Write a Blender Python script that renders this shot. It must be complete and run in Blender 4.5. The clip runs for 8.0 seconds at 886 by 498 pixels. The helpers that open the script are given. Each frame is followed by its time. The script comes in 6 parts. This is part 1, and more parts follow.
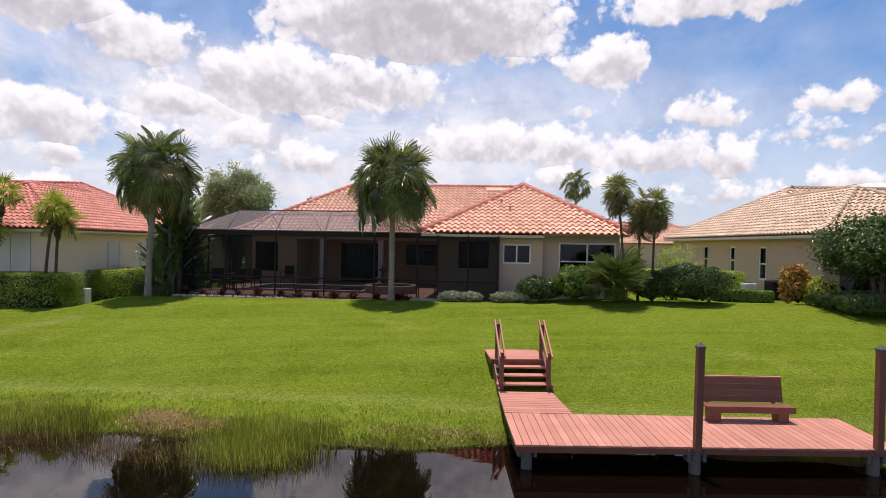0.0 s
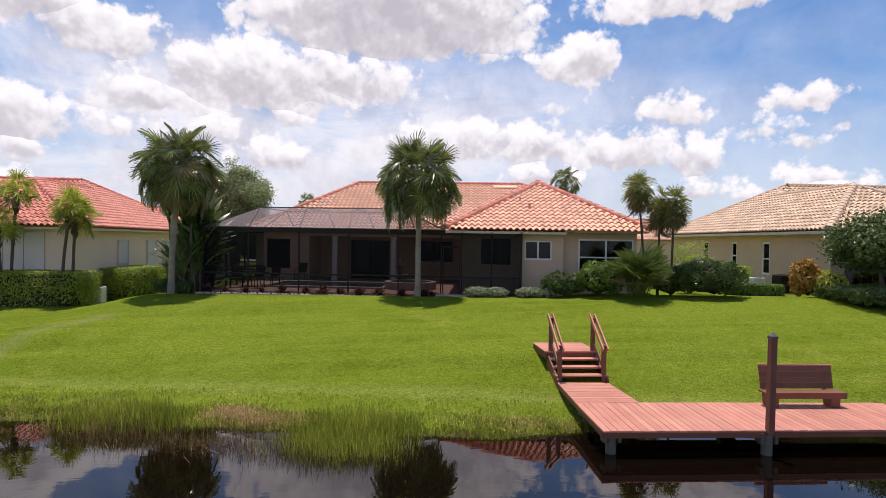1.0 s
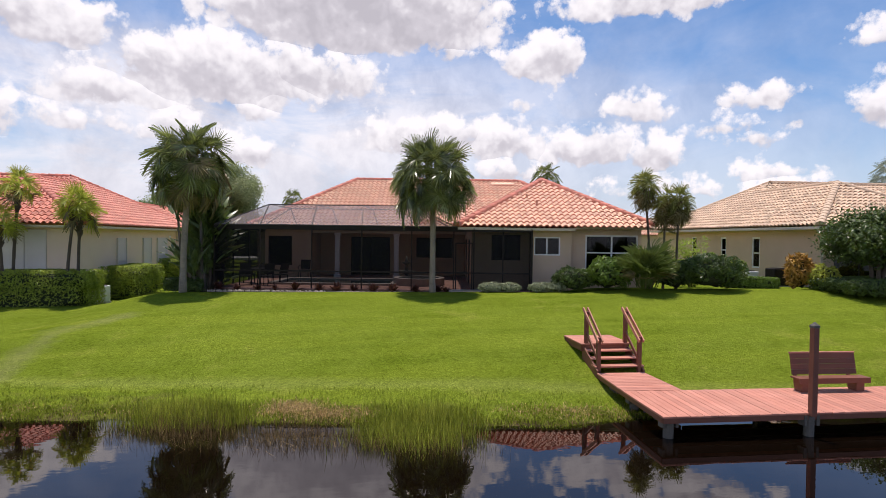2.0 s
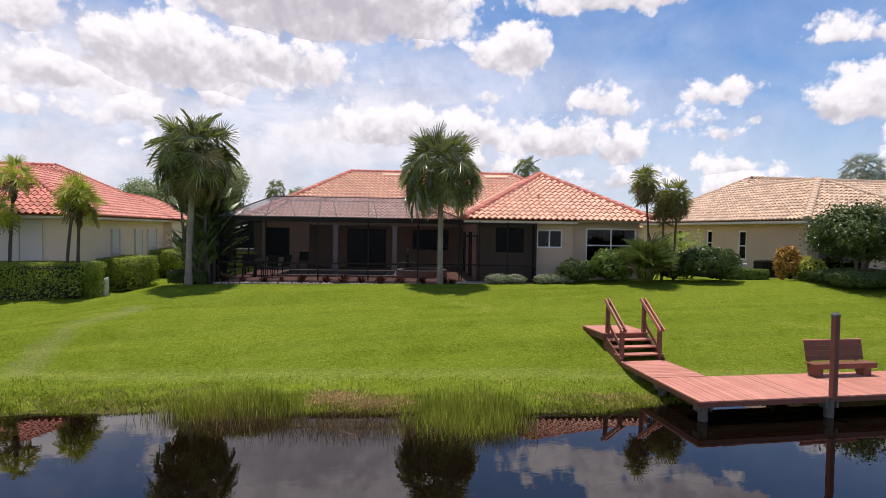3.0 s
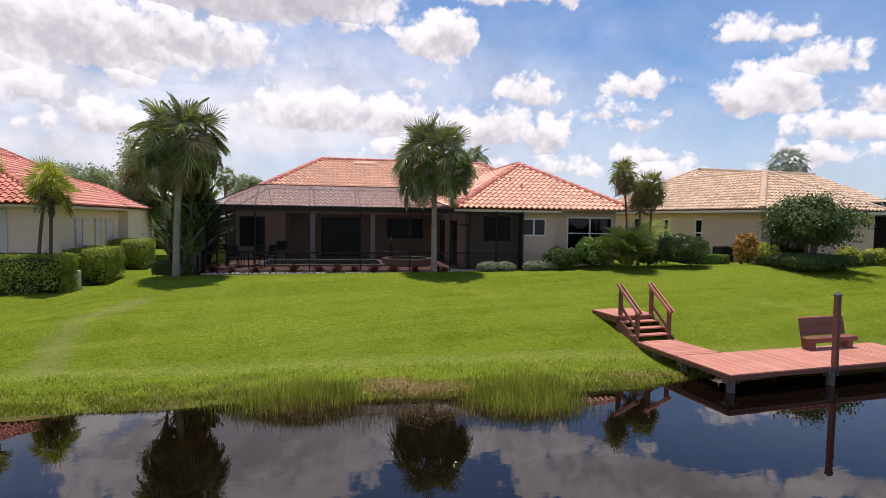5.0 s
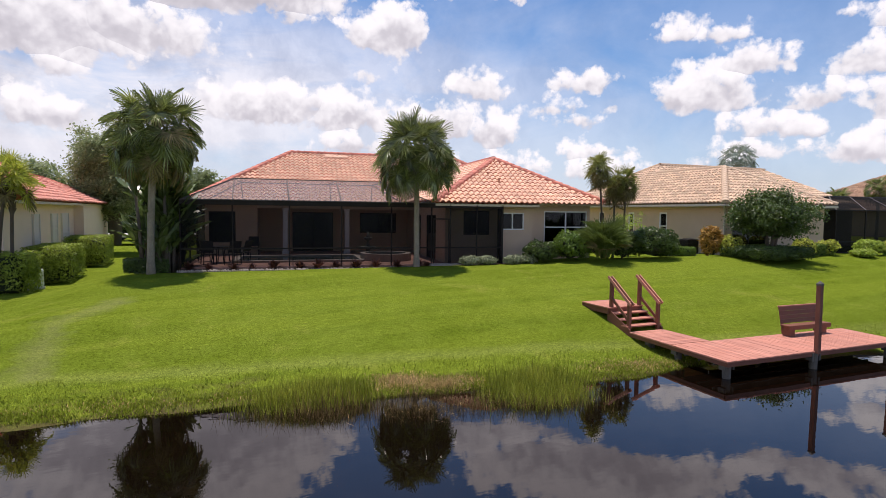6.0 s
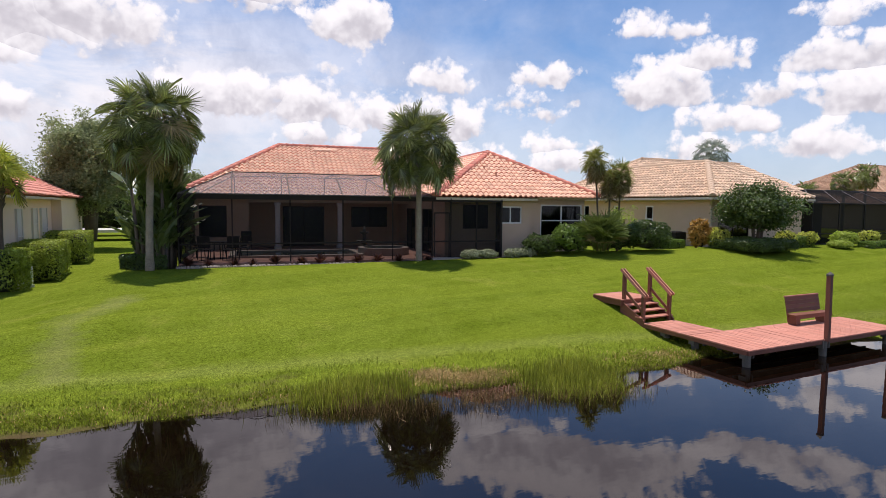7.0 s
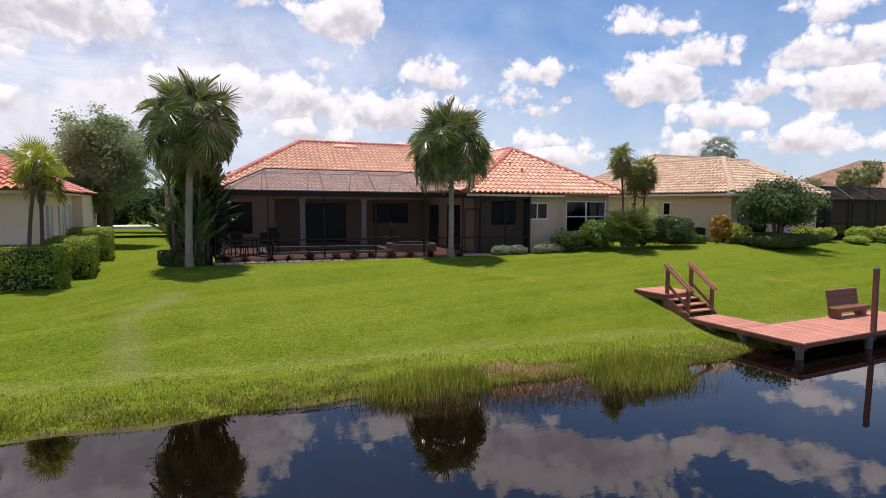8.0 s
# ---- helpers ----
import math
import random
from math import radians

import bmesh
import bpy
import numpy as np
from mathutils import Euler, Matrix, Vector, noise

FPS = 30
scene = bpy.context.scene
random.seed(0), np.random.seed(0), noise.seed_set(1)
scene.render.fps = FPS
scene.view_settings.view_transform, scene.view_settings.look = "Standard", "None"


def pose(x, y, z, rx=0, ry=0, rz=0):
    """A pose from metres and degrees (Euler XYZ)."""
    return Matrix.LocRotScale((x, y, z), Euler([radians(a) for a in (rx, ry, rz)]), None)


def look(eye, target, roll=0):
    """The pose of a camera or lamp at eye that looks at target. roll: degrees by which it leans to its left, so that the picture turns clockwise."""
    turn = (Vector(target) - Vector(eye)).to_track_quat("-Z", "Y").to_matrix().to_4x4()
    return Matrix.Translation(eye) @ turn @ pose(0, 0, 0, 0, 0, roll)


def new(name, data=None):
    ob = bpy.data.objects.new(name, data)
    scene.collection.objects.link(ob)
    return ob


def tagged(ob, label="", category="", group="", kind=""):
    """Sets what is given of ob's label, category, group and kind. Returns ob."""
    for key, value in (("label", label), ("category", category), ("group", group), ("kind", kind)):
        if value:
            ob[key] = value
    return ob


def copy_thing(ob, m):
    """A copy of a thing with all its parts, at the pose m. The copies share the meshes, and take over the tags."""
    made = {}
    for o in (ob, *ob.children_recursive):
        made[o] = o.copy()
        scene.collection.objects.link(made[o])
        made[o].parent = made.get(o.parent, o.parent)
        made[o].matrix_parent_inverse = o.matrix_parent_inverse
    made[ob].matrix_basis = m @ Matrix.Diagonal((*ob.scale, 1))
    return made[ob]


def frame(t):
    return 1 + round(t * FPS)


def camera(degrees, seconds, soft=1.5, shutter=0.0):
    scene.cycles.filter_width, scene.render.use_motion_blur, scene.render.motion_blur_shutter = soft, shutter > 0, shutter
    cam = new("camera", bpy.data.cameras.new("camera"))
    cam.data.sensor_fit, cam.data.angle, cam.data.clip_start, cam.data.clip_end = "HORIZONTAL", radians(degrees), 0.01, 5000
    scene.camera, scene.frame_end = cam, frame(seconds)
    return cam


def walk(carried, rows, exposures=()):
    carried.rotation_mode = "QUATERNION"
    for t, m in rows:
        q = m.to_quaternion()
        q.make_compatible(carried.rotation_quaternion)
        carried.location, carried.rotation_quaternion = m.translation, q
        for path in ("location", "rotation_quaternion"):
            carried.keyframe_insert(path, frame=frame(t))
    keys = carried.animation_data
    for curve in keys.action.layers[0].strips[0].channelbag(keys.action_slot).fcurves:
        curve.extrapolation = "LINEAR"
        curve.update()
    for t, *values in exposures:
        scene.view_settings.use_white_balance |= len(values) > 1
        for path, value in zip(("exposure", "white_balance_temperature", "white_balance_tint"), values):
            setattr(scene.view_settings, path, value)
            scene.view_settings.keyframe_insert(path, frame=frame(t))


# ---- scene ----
cam = camera(76.2, 8.0, soft=0.75)
PATH = [
    (0, (-0.064, -0.552, 3.961), (0.028, 1.446, 3.947), 1.14),
    (0.5, (-1.139, -0.695, 3.928), (-1.004, 1.300, 3.911), 1.10),
    (1, (-2.231, -0.827, 3.936), (-2.047, 1.164, 3.911), 0.97),
    (1.5, (-3.262, -0.918, 3.943), (-3.019, 1.067, 3.909), 0.86),
    (2.8, (-5.632, -1.083, 3.977), (-5.246, 0.879, 3.919), 0.78),
    (3, (-5.939, -1.050, 3.980), (-5.530, 0.907, 3.912), 0.91),
    (3.5, (-6.687, -1.017, 3.977), (-6.219, 0.926, 3.899), 0.90),
    (4, (-7.428, -0.952, 3.978), (-6.893, 0.974, 3.892), 0.91),
    (4.5, (-8.149, -0.850, 3.988), (-7.558, 1.058, 3.891), 0.80),
    (4.7, (-8.414, -0.807, 3.997), (-7.801, 1.094, 3.895), 0.83),
    (6, (-10.083, -0.213, 4.002), (-9.268, 1.609, 3.875), 0.66),
    (6.5, (-10.779, 0.115, 3.993), (-9.903, 1.908, 3.855), 0.66),
    (7, (-11.513, 0.485, 4.008), (-10.590, 2.253, 3.859), 0.54),
    (7.5, (-12.355, 0.817, 3.977), (-11.414, 2.575, 3.822), 0.47),
    (8, (-13.148, 1.154, 3.981), (-12.200, 2.908, 3.820), 0.49),
]
walk(cam, [(t, look(eye, target, roll)) for t, eye, target, roll in PATH], [(0.0, 0.0, 6600, 18), (8.0, 0.0, 6600, 18)])

# ---- world, sun and sky ----
SUN_TO = Vector((-0.03, 0.20, 0.97)).normalized()
sun_data = bpy.data.lights.new("sun", "SUN")
sun_data.energy, sun_data.angle, sun_data.color = 4.8, radians(0.6), (1.0, 0.94, 0.84)
sun = new("sun", sun_data)
sun.matrix_world = look((0, 0, 40), (-SUN_TO * 10 + Vector((0, 0, 40))))


class Nodes:
    """Small wrapper that makes node trees short to write."""

    def __init__(self, tree):
        self.t = tree
        tree.nodes.clear()

    def add(self, kind, inputs=()):
        n = self.t.nodes.new(kind)
        for k, v in dict(inputs).items():
            self.put(n, k, v)
        return n

    def put(self, n, k, v):
        if hasattr(v, "is_output"):
            self.t.links.new(v, n.inputs[k])
        elif hasattr(v, "outputs"):
            self.t.links.new(v.outputs[0], n.inputs[k])
        else:
            n.inputs[k].default_value = v

    def math(self, op, a, b=0.0, c=0.0, clamp=False):
        n = self.add("ShaderNodeMath")
        n.operation, n.use_clamp = op, clamp
        for i, v in enumerate((a, b, c)):
            self.put(n, i, v)
        return n.outputs[0]

    def vec(self, op, a, b=(0, 0, 0)):
        n = self.add("ShaderNodeVectorMath")
        n.operation = op
        self.put(n, 0, a)
        self.put(n, 1, b)
        return n.outputs[1] if op in ("DOT_PRODUCT", "LENGTH", "DISTANCE") else n.outputs[0]

    def noise(self, vector, scale, detail=4.0, rough=0.55, distortion=0.0):
        n = self.add("ShaderNodeTexNoise")
        self.put(n, "Vector", vector)
        n.inputs["Scale"].default_value, n.inputs["Detail"].default_value = scale, detail
        n.inputs["Roughness"].default_value, n.inputs["Distortion"].default_value = rough, distortion
        return n.outputs[0]

    def ramp(self, value, stops):
        n = self.add("ShaderNodeValToRGB")
        self.put(n, 0, value)
        while len(n.color_ramp.elements) < len(stops):
            n.color_ramp.elements.new(0.5)
        for e, (p, col) in zip(n.color_ramp.elements, stops):
            e.position = p
            e.color = (col, col, col, 1) if isinstance(col, (int, float)) else (*col, 1)
        return n.outputs[0]

    def mix(self, fac, a, b, blend="MIX"):
        n = self.add("ShaderNodeMix")
        n.data_type, n.blend_type = "RGBA", blend
        self.put(n, 0, fac)
        for i, v in ((6, a), (7, b)):
            self.put(n, i, (*v, 1) if isinstance(v, tuple) and len(v) == 3 else v)
        return n.outputs[2]


def make_world():
    world = bpy.data.worlds.new("sky")
    scene.world = world
    world.use_nodes = True
    n = Nodes(world.node_tree)
    sky = n.add("ShaderNodeTexSky")
    sky.sky_type, sky.sun_disc, sky.altitude = "NISHITA", False, 10.0
    sky.air_density, sky.dust_density, sky.ozone_density = 1.0, 0.9, 1.4
    sky.sun_elevation = math.asin(SUN_TO.z)
    sky.sun_rotation = math.atan2(SUN_TO.x, SUN_TO.y)
    d = n.add("ShaderNodeTexCoord").outputs["Generated"]
    xyz = n.add("ShaderNodeSeparateXYZ")
    n.put(xyz, 0, d)
    up = n.math("MAXIMUM", xyz.outputs[2], 0.0)

    def cells(p, scale):
        v = n.add("ShaderNodeTexVoronoi")
        v.feature = "SMOOTH_F1"
        n.put(v, "Vector", p)
        v.inputs["Scale"].default_value, v.inputs["Smoothness"].default_value = scale, 0.22
        return v.outputs["Distance"]

    def billows(p):
        """Cauliflower heads of three sizes, in degrees."""
        a = n.math("MULTIPLY", n.math("SUBTRACT", 0.42, cells(p, 17.0)), 2.6)
        b = n.math("MULTIPLY", n.math("SUBTRACT", 0.42, cells(p, 40.0)), 1.5)
        c = n.math("MULTIPLY", n.math("SUBTRACT", 0.42, cells(p, 95.0)), 0.8)
        return n.math("ADD", n.math("ADD", a, b), c)

    # the banks are bent out of shape by a slow turbulence
    warp = n.add("ShaderNodeTexNoise")
    n.put(warp, "Vector", d)
    warp.inputs["Scale"].default_value, warp.inputs["Detail"].default_value = 11.0, 3.0
    off = n.vec("MULTIPLY", n.vec("SUBTRACT", warp.outputs["Color"], (0.5, 0.5, 0.5)), (0.042, 0.042, 0.032))
    bent = n.vec("ADD", d, off)
    # flat-footed bodies: how deep inside one a direction lies, in degrees, and how high in its body
    depth, height = None, None
    for az, el, w, h in CLOUDS:
        a, e = radians(az), radians(el)
        side = Vector((math.cos(a), -math.sin(a), 0))
        top = side.cross(Vector((math.sin(a) * math.cos(e), math.cos(a) * math.cos(e), math.sin(e))))
        sx = n.vec("DOT_PRODUCT", bent, tuple(side / math.sin(radians(w))))
        sy = n.vec("DOT_PRODUCT", bent, tuple(top / math.sin(radians(h))))
        tall = n.math("MAXIMUM", sy, n.math("MULTIPLY", sy, -2.0))
        r = n.math("SQRT", n.math("MULTIPLY_ADD", sx, sx, n.math("MULTIPLY", tall, tall)))
        inside_by = n.math("MULTIPLY_ADD", r, -1.3 * h, 1.3 * h)
        if depth is None:
            depth, height = inside_by, sy
        else:
            nearer = n.math("GREATER_THAN", inside_by, depth)
            height = n.math("MULTIPLY_ADD", nearer, n.math("SUBTRACT", sy, height), height)
            depth = n.math("MAXIMUM", depth, inside_by)
    # overhead and behind, the same broken cumulus goes on
    fair = n.math("MULTIPLY_ADD", n.noise(d, 5.0, 6.0, 0.6), 26.0, -16.0)
    away = n.math("MAXIMUM", n.ramp(up, [(0.44, 0.0), (0.56, 1.0)]), n.ramp(xyz.outputs[1], [(0.20, 1.0), (0.34, 0.0)]))
    depth = n.math("MAXIMUM", depth, n.math("MULTIPLY_ADD", n.math("SUBTRACT", 1.0, away), -30.0, fair))
    heads, heads_above = billows(bent), billows(n.vec("ADD", bent, (0.006, 0.0, 0.016)))
    torn = n.math("MULTIPLY_ADD", n.noise(d, 24.0, 9.0, 0.62), 7.0, -3.5)
    field = n.math("ADD", n.math("ADD", depth, heads), torn)
    mask = n.ramp(n.math("MULTIPLY_ADD", field, 0.25, 0.5), [(0.36, 0.0), (0.48, 0.42), (0.60, 0.92), (0.76, 1.0)])
    veil = n.ramp(n.noise(n.vec("MULTIPLY", d, (1.0, 1.0, 2.2)), 4.0, 7.0, 0.60, 0.5), [(0.26, 0.25), (0.54, 1.0)])
    side_veil = n.ramp(n.math("ADD", n.math("MULTIPLY", xyz.outputs[0], -0.9), 0.62), [(0.0, 0.28), (0.62, 1.0)])
    high = n.ramp(up, [(0.20, 1.0), (0.40, 0.15)])
    veil = n.math("MULTIPLY", n.math("MULTIPLY", veil, side_veil), high)
    haze = n.ramp(up, [(0.0, 0.80), (0.08, 0.46), (0.20, 0.10), (0.34, 0.0)])
    # bright heads and grey bellies
    lit = n.math("MULTIPLY_ADD", height, 0.50, 0.58)
    lit = n.math("ADD", lit, n.math("MULTIPLY", n.math("SUBTRACT", heads, heads_above), 0.17))
    lit = n.math("ADD", lit, n.math("MULTIPLY", torn, 0.10))
    lit = n.math("SUBTRACT", lit, n.math("MULTIPLY", n.math("MAXIMUM", depth, 0.0), 0.065))
    body = n.ramp(lit, [(0.0, (5.9, 5.9, 6.4)), (0.30, (7.2, 7.2, 7.7)), (0.55, (9.6, 9.7, 10.0)), (0.78, (11.1, 11.15, 11.3))])
    blue = n.mix(1.0, sky.outputs[0], (0.55, 1.06, 1.46), "MULTIPLY")
    grey = n.ramp(n.noise(d, 9.0, 7.0, 0.6, 0.3), [(0.34, (6.9, 7.05, 7.7)), (0.46, (8.6, 8.75, 9.3)), (0.58, (10.6, 10.7, 11.0))])
    base = n.mix(veil, blue, grey)
    base = n.mix(haze, base, (7.8, 8.6, 9.6))
    out = n.mix(mask, base, body)
    bg = n.add("ShaderNodeBackground", inputs={"Color": out, "Strength": 0.090})
    n.add("ShaderNodeOutputWorld", inputs={"Surface": bg})


# the cumulus banks: azimuth and elevation of the middle, half width and height over the foot, in degrees
CLOUDS = [
    (0.0, 21.1, 14.8, 7.3), (-13.5, 14.3, 10.5, 4.7), (-22.7, 12.0, 4.9, 2.4), (-4.7, 15.1, 7.8, 3.3), (-8.6, 13.1, 2.7, 2.3), (-26.2, 16.6, 6.4, 3.2),
    (-33.3, 18.2, 6.9, 3.8), (-33.1, 9.5, 5.6, 3.7), (-31.9, 7.1, 3.0, 1.5), (-24.3, 9.4, 3.8, 1.7), (18.5, 16.9, 4.8, 3.4), (28.7, 21.6, 8.9, 2.7),
    (27.1, 12.2, 3.1, 1.9), (37.9, 12.6, 3.5, 2.0), (35.1, 10.1, 2.6, 1.4), (37.3, 9.1, 2.7, 1.0), (7.2, 9.7, 7.5, 2.9), (14.4, 9.1, 5.2, 2.7),
    (-11.4, 7.6, 4.7, 2.3), (-10.1, 11.9, 2.2, 1.4), (-16.4, 9.6, 3.2, 1.5), (16.4, 13.3, 1.2, 1.1), (22.9, 8.5, 4.9, 2.8), (28.7, 8.0, 3.1, 2.4),
]
CLOUDS += [
    (38.5, 5.8, 2.6, 1.1), (-34.1, 4.5, 2.9, 0.9), (8.9, 18.1, 2.3, 1.1), (40.2, 10.2, 2.2, 1.1), (14.7, 6.2, 3.3, 2.0), (48.3, 10.8, 4.9, 2.9),
    (52.2, 13.1, 3.2, 2.2), (50.0, 15.8, 2.2, 1.1), (46.2, 16.3, 1.4, 0.8), (57.2, 9.9, 2.5, 1.9), (62.2, 12.3, 4.9, 2.5), (63.8, 9.2, 4.8, 2.4),
    (62.5, 15.3, 2.1, 1.2), (54.4, 7.7, 4.1, 1.7), (52.4, 5.4, 4.2, 2.0), (60.9, 5.3, 4.0, 2.2), (67.7, 5.3, 2.9, 1.3), (28.7, 4.8, 5.1, 1.7),
    (40.7, 4.1, 4.1, 1.4), (69.0, 9.0, 3.2, 2.2), (58.9, 16.2, 0.6, 0.5), (58.8, 20.8, 8.2, 2.6), (40.0, 23.9, 14.0, 4.0),
]
make_world()


# ---- materials ----
def material(name):
    m = bpy.data.materials.new(name)
    m.use_nodes = True
    return m, Nodes(m.node_tree)


def finish(n, shader):
    n.add("ShaderNodeOutputMaterial", inputs={"Surface": shader})


def place(n):
    return n.add("ShaderNodeTexCoord").outputs["Object"]


def surface(name, a, b, scale=3.0, fine=40.0, rough=0.7, bump=0.2, spread=0.35, metal=0.0, per_piece=0.0, island=0.0, depth=0.01, transmit=0.0, spec=0.5):
    """A plain surface of two colours, mottled at two scales, with fine relief; per_piece and island vary its lightness piece by piece."""
    m, n = material(name)
    p = place(n)
    big, small = n.noise(p, scale, 4), n.noise(p, fine, 5, 0.65)
    f = n.math("ADD", n.math("MULTIPLY", big, 1.0 - spread), n.math("MULTIPLY", small, spread))
    col = n.mix(n.ramp(f, [(0.32, 0.0), (0.68, 1.0)]), a, b)
    if per_piece:
        r = n.add("ShaderNodeObjectInfo").outputs["Random"]
        col = n.mix(1.0, col, n.ramp(r, [(0.0, 1.0 - per_piece), (1.0, 1.0 + per_piece * 0.6)]), "MULTIPLY")
    if island:
        r = n.add("ShaderNodeNewGeometry").outputs["Random Per Island"]
        col = n.mix(1.0, col, n.ramp(r, [(0.0, 1.0 - island), (1.0, 1.0 + island * 0.6)]), "MULTIPLY")
    bsdf = n.add("ShaderNodeBsdfPrincipled", inputs={"Base Color": col, "Roughness": rough, "Metallic": metal, "Specular IOR Level": spec})
    if bump:
        bp = n.add("ShaderNodeBump", inputs={"Height": small, "Strength": bump, "Distance": depth})
        n.put(bsdf, "Normal", bp)
    out = bsdf
    if transmit:
        tr = n.add("ShaderNodeBsdfTranslucent", inputs={"Color": col})
        out = n.add("ShaderNodeMixShader", inputs={0: transmit, 1: bsdf, 2: tr})
    finish(n, out)
    return m


def leaf(name, a, b, rough=0.5, transmit=0.3, island=0.35, spec=0.35, per_piece=0.0):
    return surface(name, a, b, 1.2, 9.0, rough, 0.0, 0.4, island=island, transmit=transmit, spec=spec, per_piece=per_piece)


def glass_material(name, tint=(0.75, 0.8, 0.82)):
    m, n = material(name)
    fres = n.add("ShaderNodeFresnel", inputs={"IOR": 1.33})
    gl = n.add("ShaderNodeBsdfGlossy", inputs={"Roughness": 0.02, "Color": (1, 1, 1, 1)})
    tr = n.add("ShaderNodeBsdfTransparent", inputs={"Color": (*tint, 1)})
    finish(n, n.add("ShaderNodeMixShader", inputs={0: fres, 1: tr, 2: gl}))
    return m


def screen_material(name, open_part, grey, tint=(1.0, 1.0, 1.04)):
    """Fine insect mesh: too fine to see as threads, so it lets part of the light through."""
    m, n = material(name)
    p = place(n)
    v = n.ramp(n.noise(p, 0.8, 3), [(0.3, 0.92), (0.7, 1.08)])
    col = n.mix(1.0, tuple(grey * c for c in tint), v, "MULTIPLY")
    df = n.add("ShaderNodeBsdfDiffuse", inputs={"Color": col})
    tr = n.add("ShaderNodeBsdfTransparent", inputs={"Color": (1, 1, 1, 1)})
    finish(n, n.add("ShaderNodeMixShader", inputs={0: open_part, 1: df, 2: tr}))
    return m


def water_material():
    m, n = material("pond_water")
    p = place(n)
    st = n.add("ShaderNodeMapping", inputs={"Vector": p, "Scale": (1.0, 2.2, 1.0)})
    h = n.math("ADD", n.noise(st.outputs[0], 0.9, 3, 0.5), n.math("MULTIPLY", n.noise(st.outputs[0], 6.0, 2), 0.08))
    bp = n.add("ShaderNodeBump", inputs={"Height": h, "Strength": 0.03, "Distance": 0.05})
    bsdf = n.add("ShaderNodeBsdfPrincipled", inputs={"Base Color": (0.004, 0.0022, 0.0012, 1), "Roughness": 0.008, "IOR": 1.58, "Specular Tint": (1.0, 0.85, 0.89, 1), "Normal": bp})
    finish(n, bsdf)
    return m


TRACK = [(-13.4, 15.0, -13.5, 18.0), (-13.5, 18.0, -12.1, 20.0)]


def lawn_material():
    m, n = material("lawn")
    p = place(n)
    big, mid, small, tiny = n.noise(p, 0.16, 3), n.noise(p, 1.1, 5, 0.65), n.noise(p, 10.0, 4, 0.7), n.noise(p, 34.0, 4, 0.75)
    turn = n.add("ShaderNodeMapping", inputs={"Vector": p, "Rotation": (0, 0, radians(-8.6)), "Scale": (0.10, 1.5, 1)})
    rows = n.noise(turn.outputs[0], 1.0, 2)
    f = n.math("ADD", n.math("MULTIPLY", big, 0.45), n.math("MULTIPLY", mid, 0.55))
    col = n.mix(n.ramp(f, [(0.38, 0.0), (0.62, 1.0)]), (0.102, 0.142, 0.012), (0.140, 0.184, 0.021))
    col = n.mix(n.ramp(rows, [(0.42, 0.0), (0.60, 0.5)]), col, (0.164, 0.208, 0.021))
    across = n.vec("DOT_PRODUCT", p, (0.1495, 0.9888, 0))
    band = n.ramp(n.math("ABSOLUTE", n.math("ADD", n.math("SUBTRACT", across, 12.55), n.math("MULTIPLY", n.math("SUBTRACT", mid, 0.5), 0.8))), [(0.05, 0.24), (0.40, 0.0)])
    col = n.mix(band, col, (0.27, 0.29, 0.085))
    col = n.mix(n.ramp(n.noise(p, 0.55, 6, 0.7), [(0.58, 0.0), (0.74, 0.5)]), col, (0.225, 0.225, 0.042))
    col = n.mix(1.0, col, n.ramp(small, [(0.28, 0.72), (0.72, 1.26)]), "MULTIPLY")
    col = n.mix(1.0, col, n.ramp(tiny, [(0.36, 0.42), (0.64, 1.60)]), "MULTIPLY")
    # a thin, sandy worn track across the grass
    track = None
    for ax, ay, bx, by in TRACK:
        dx, dy = bx - ax, by - ay
        q = n.vec("SUBTRACT", p, (ax, ay, 0))
        q = n.vec("MULTIPLY", q, (1, 1, 0))
        along = n.math("DIVIDE", n.vec("DOT_PRODUCT", q, (dx, dy, 0)), dx * dx + dy * dy, clamp=True)
        foot = n.add("ShaderNodeCombineXYZ")
        n.put(foot, 0, n.math("MULTIPLY", along, dx))
        n.put(foot, 1, n.math("MULTIPLY", along, dy))
        away = n.vec("DISTANCE", q, foot.outputs[0])
        track = away if track is None else n.math("MINIMUM", track, away)
    worn = n.ramp(n.math("ADD", track, n.math("MULTIPLY", n.math("SUBTRACT", mid, 0.5), 1.8)), [(0.0, 0.30), (0.60, 0.0)])
    col = n.mix(n.math("MULTIPLY", worn, n.ramp(tiny, [(0.35, 0.35), (0.6, 1.0)])), col, (0.30, 0.26, 0.15))
    # bare earth at the water's edge and under the water
    xyz = n.add("ShaderNodeSeparateXYZ")
    n.put(xyz, 0, p)
    edge = n.math("ADD", xyz.outputs[2], n.math("MULTIPLY", n.math("SUBTRACT", mid, 0.5), 0.25))
    col = n.mix(n.ramp(edge, [(0.0, 1.0), (0.08, 0.0)]), col, (0.10, 0.075, 0.036))
    bp = n.add("ShaderNodeBump", inputs={"Height": n.math("ADD", small, tiny), "Strength": 0.7, "Distance": 0.04})
    finish(n, n.add("ShaderNodeBsdfPrincipled", inputs={"Base Color": col, "Roughness": 0.95, "Specular IOR Level": 0.0, "Normal": bp}))
    return m


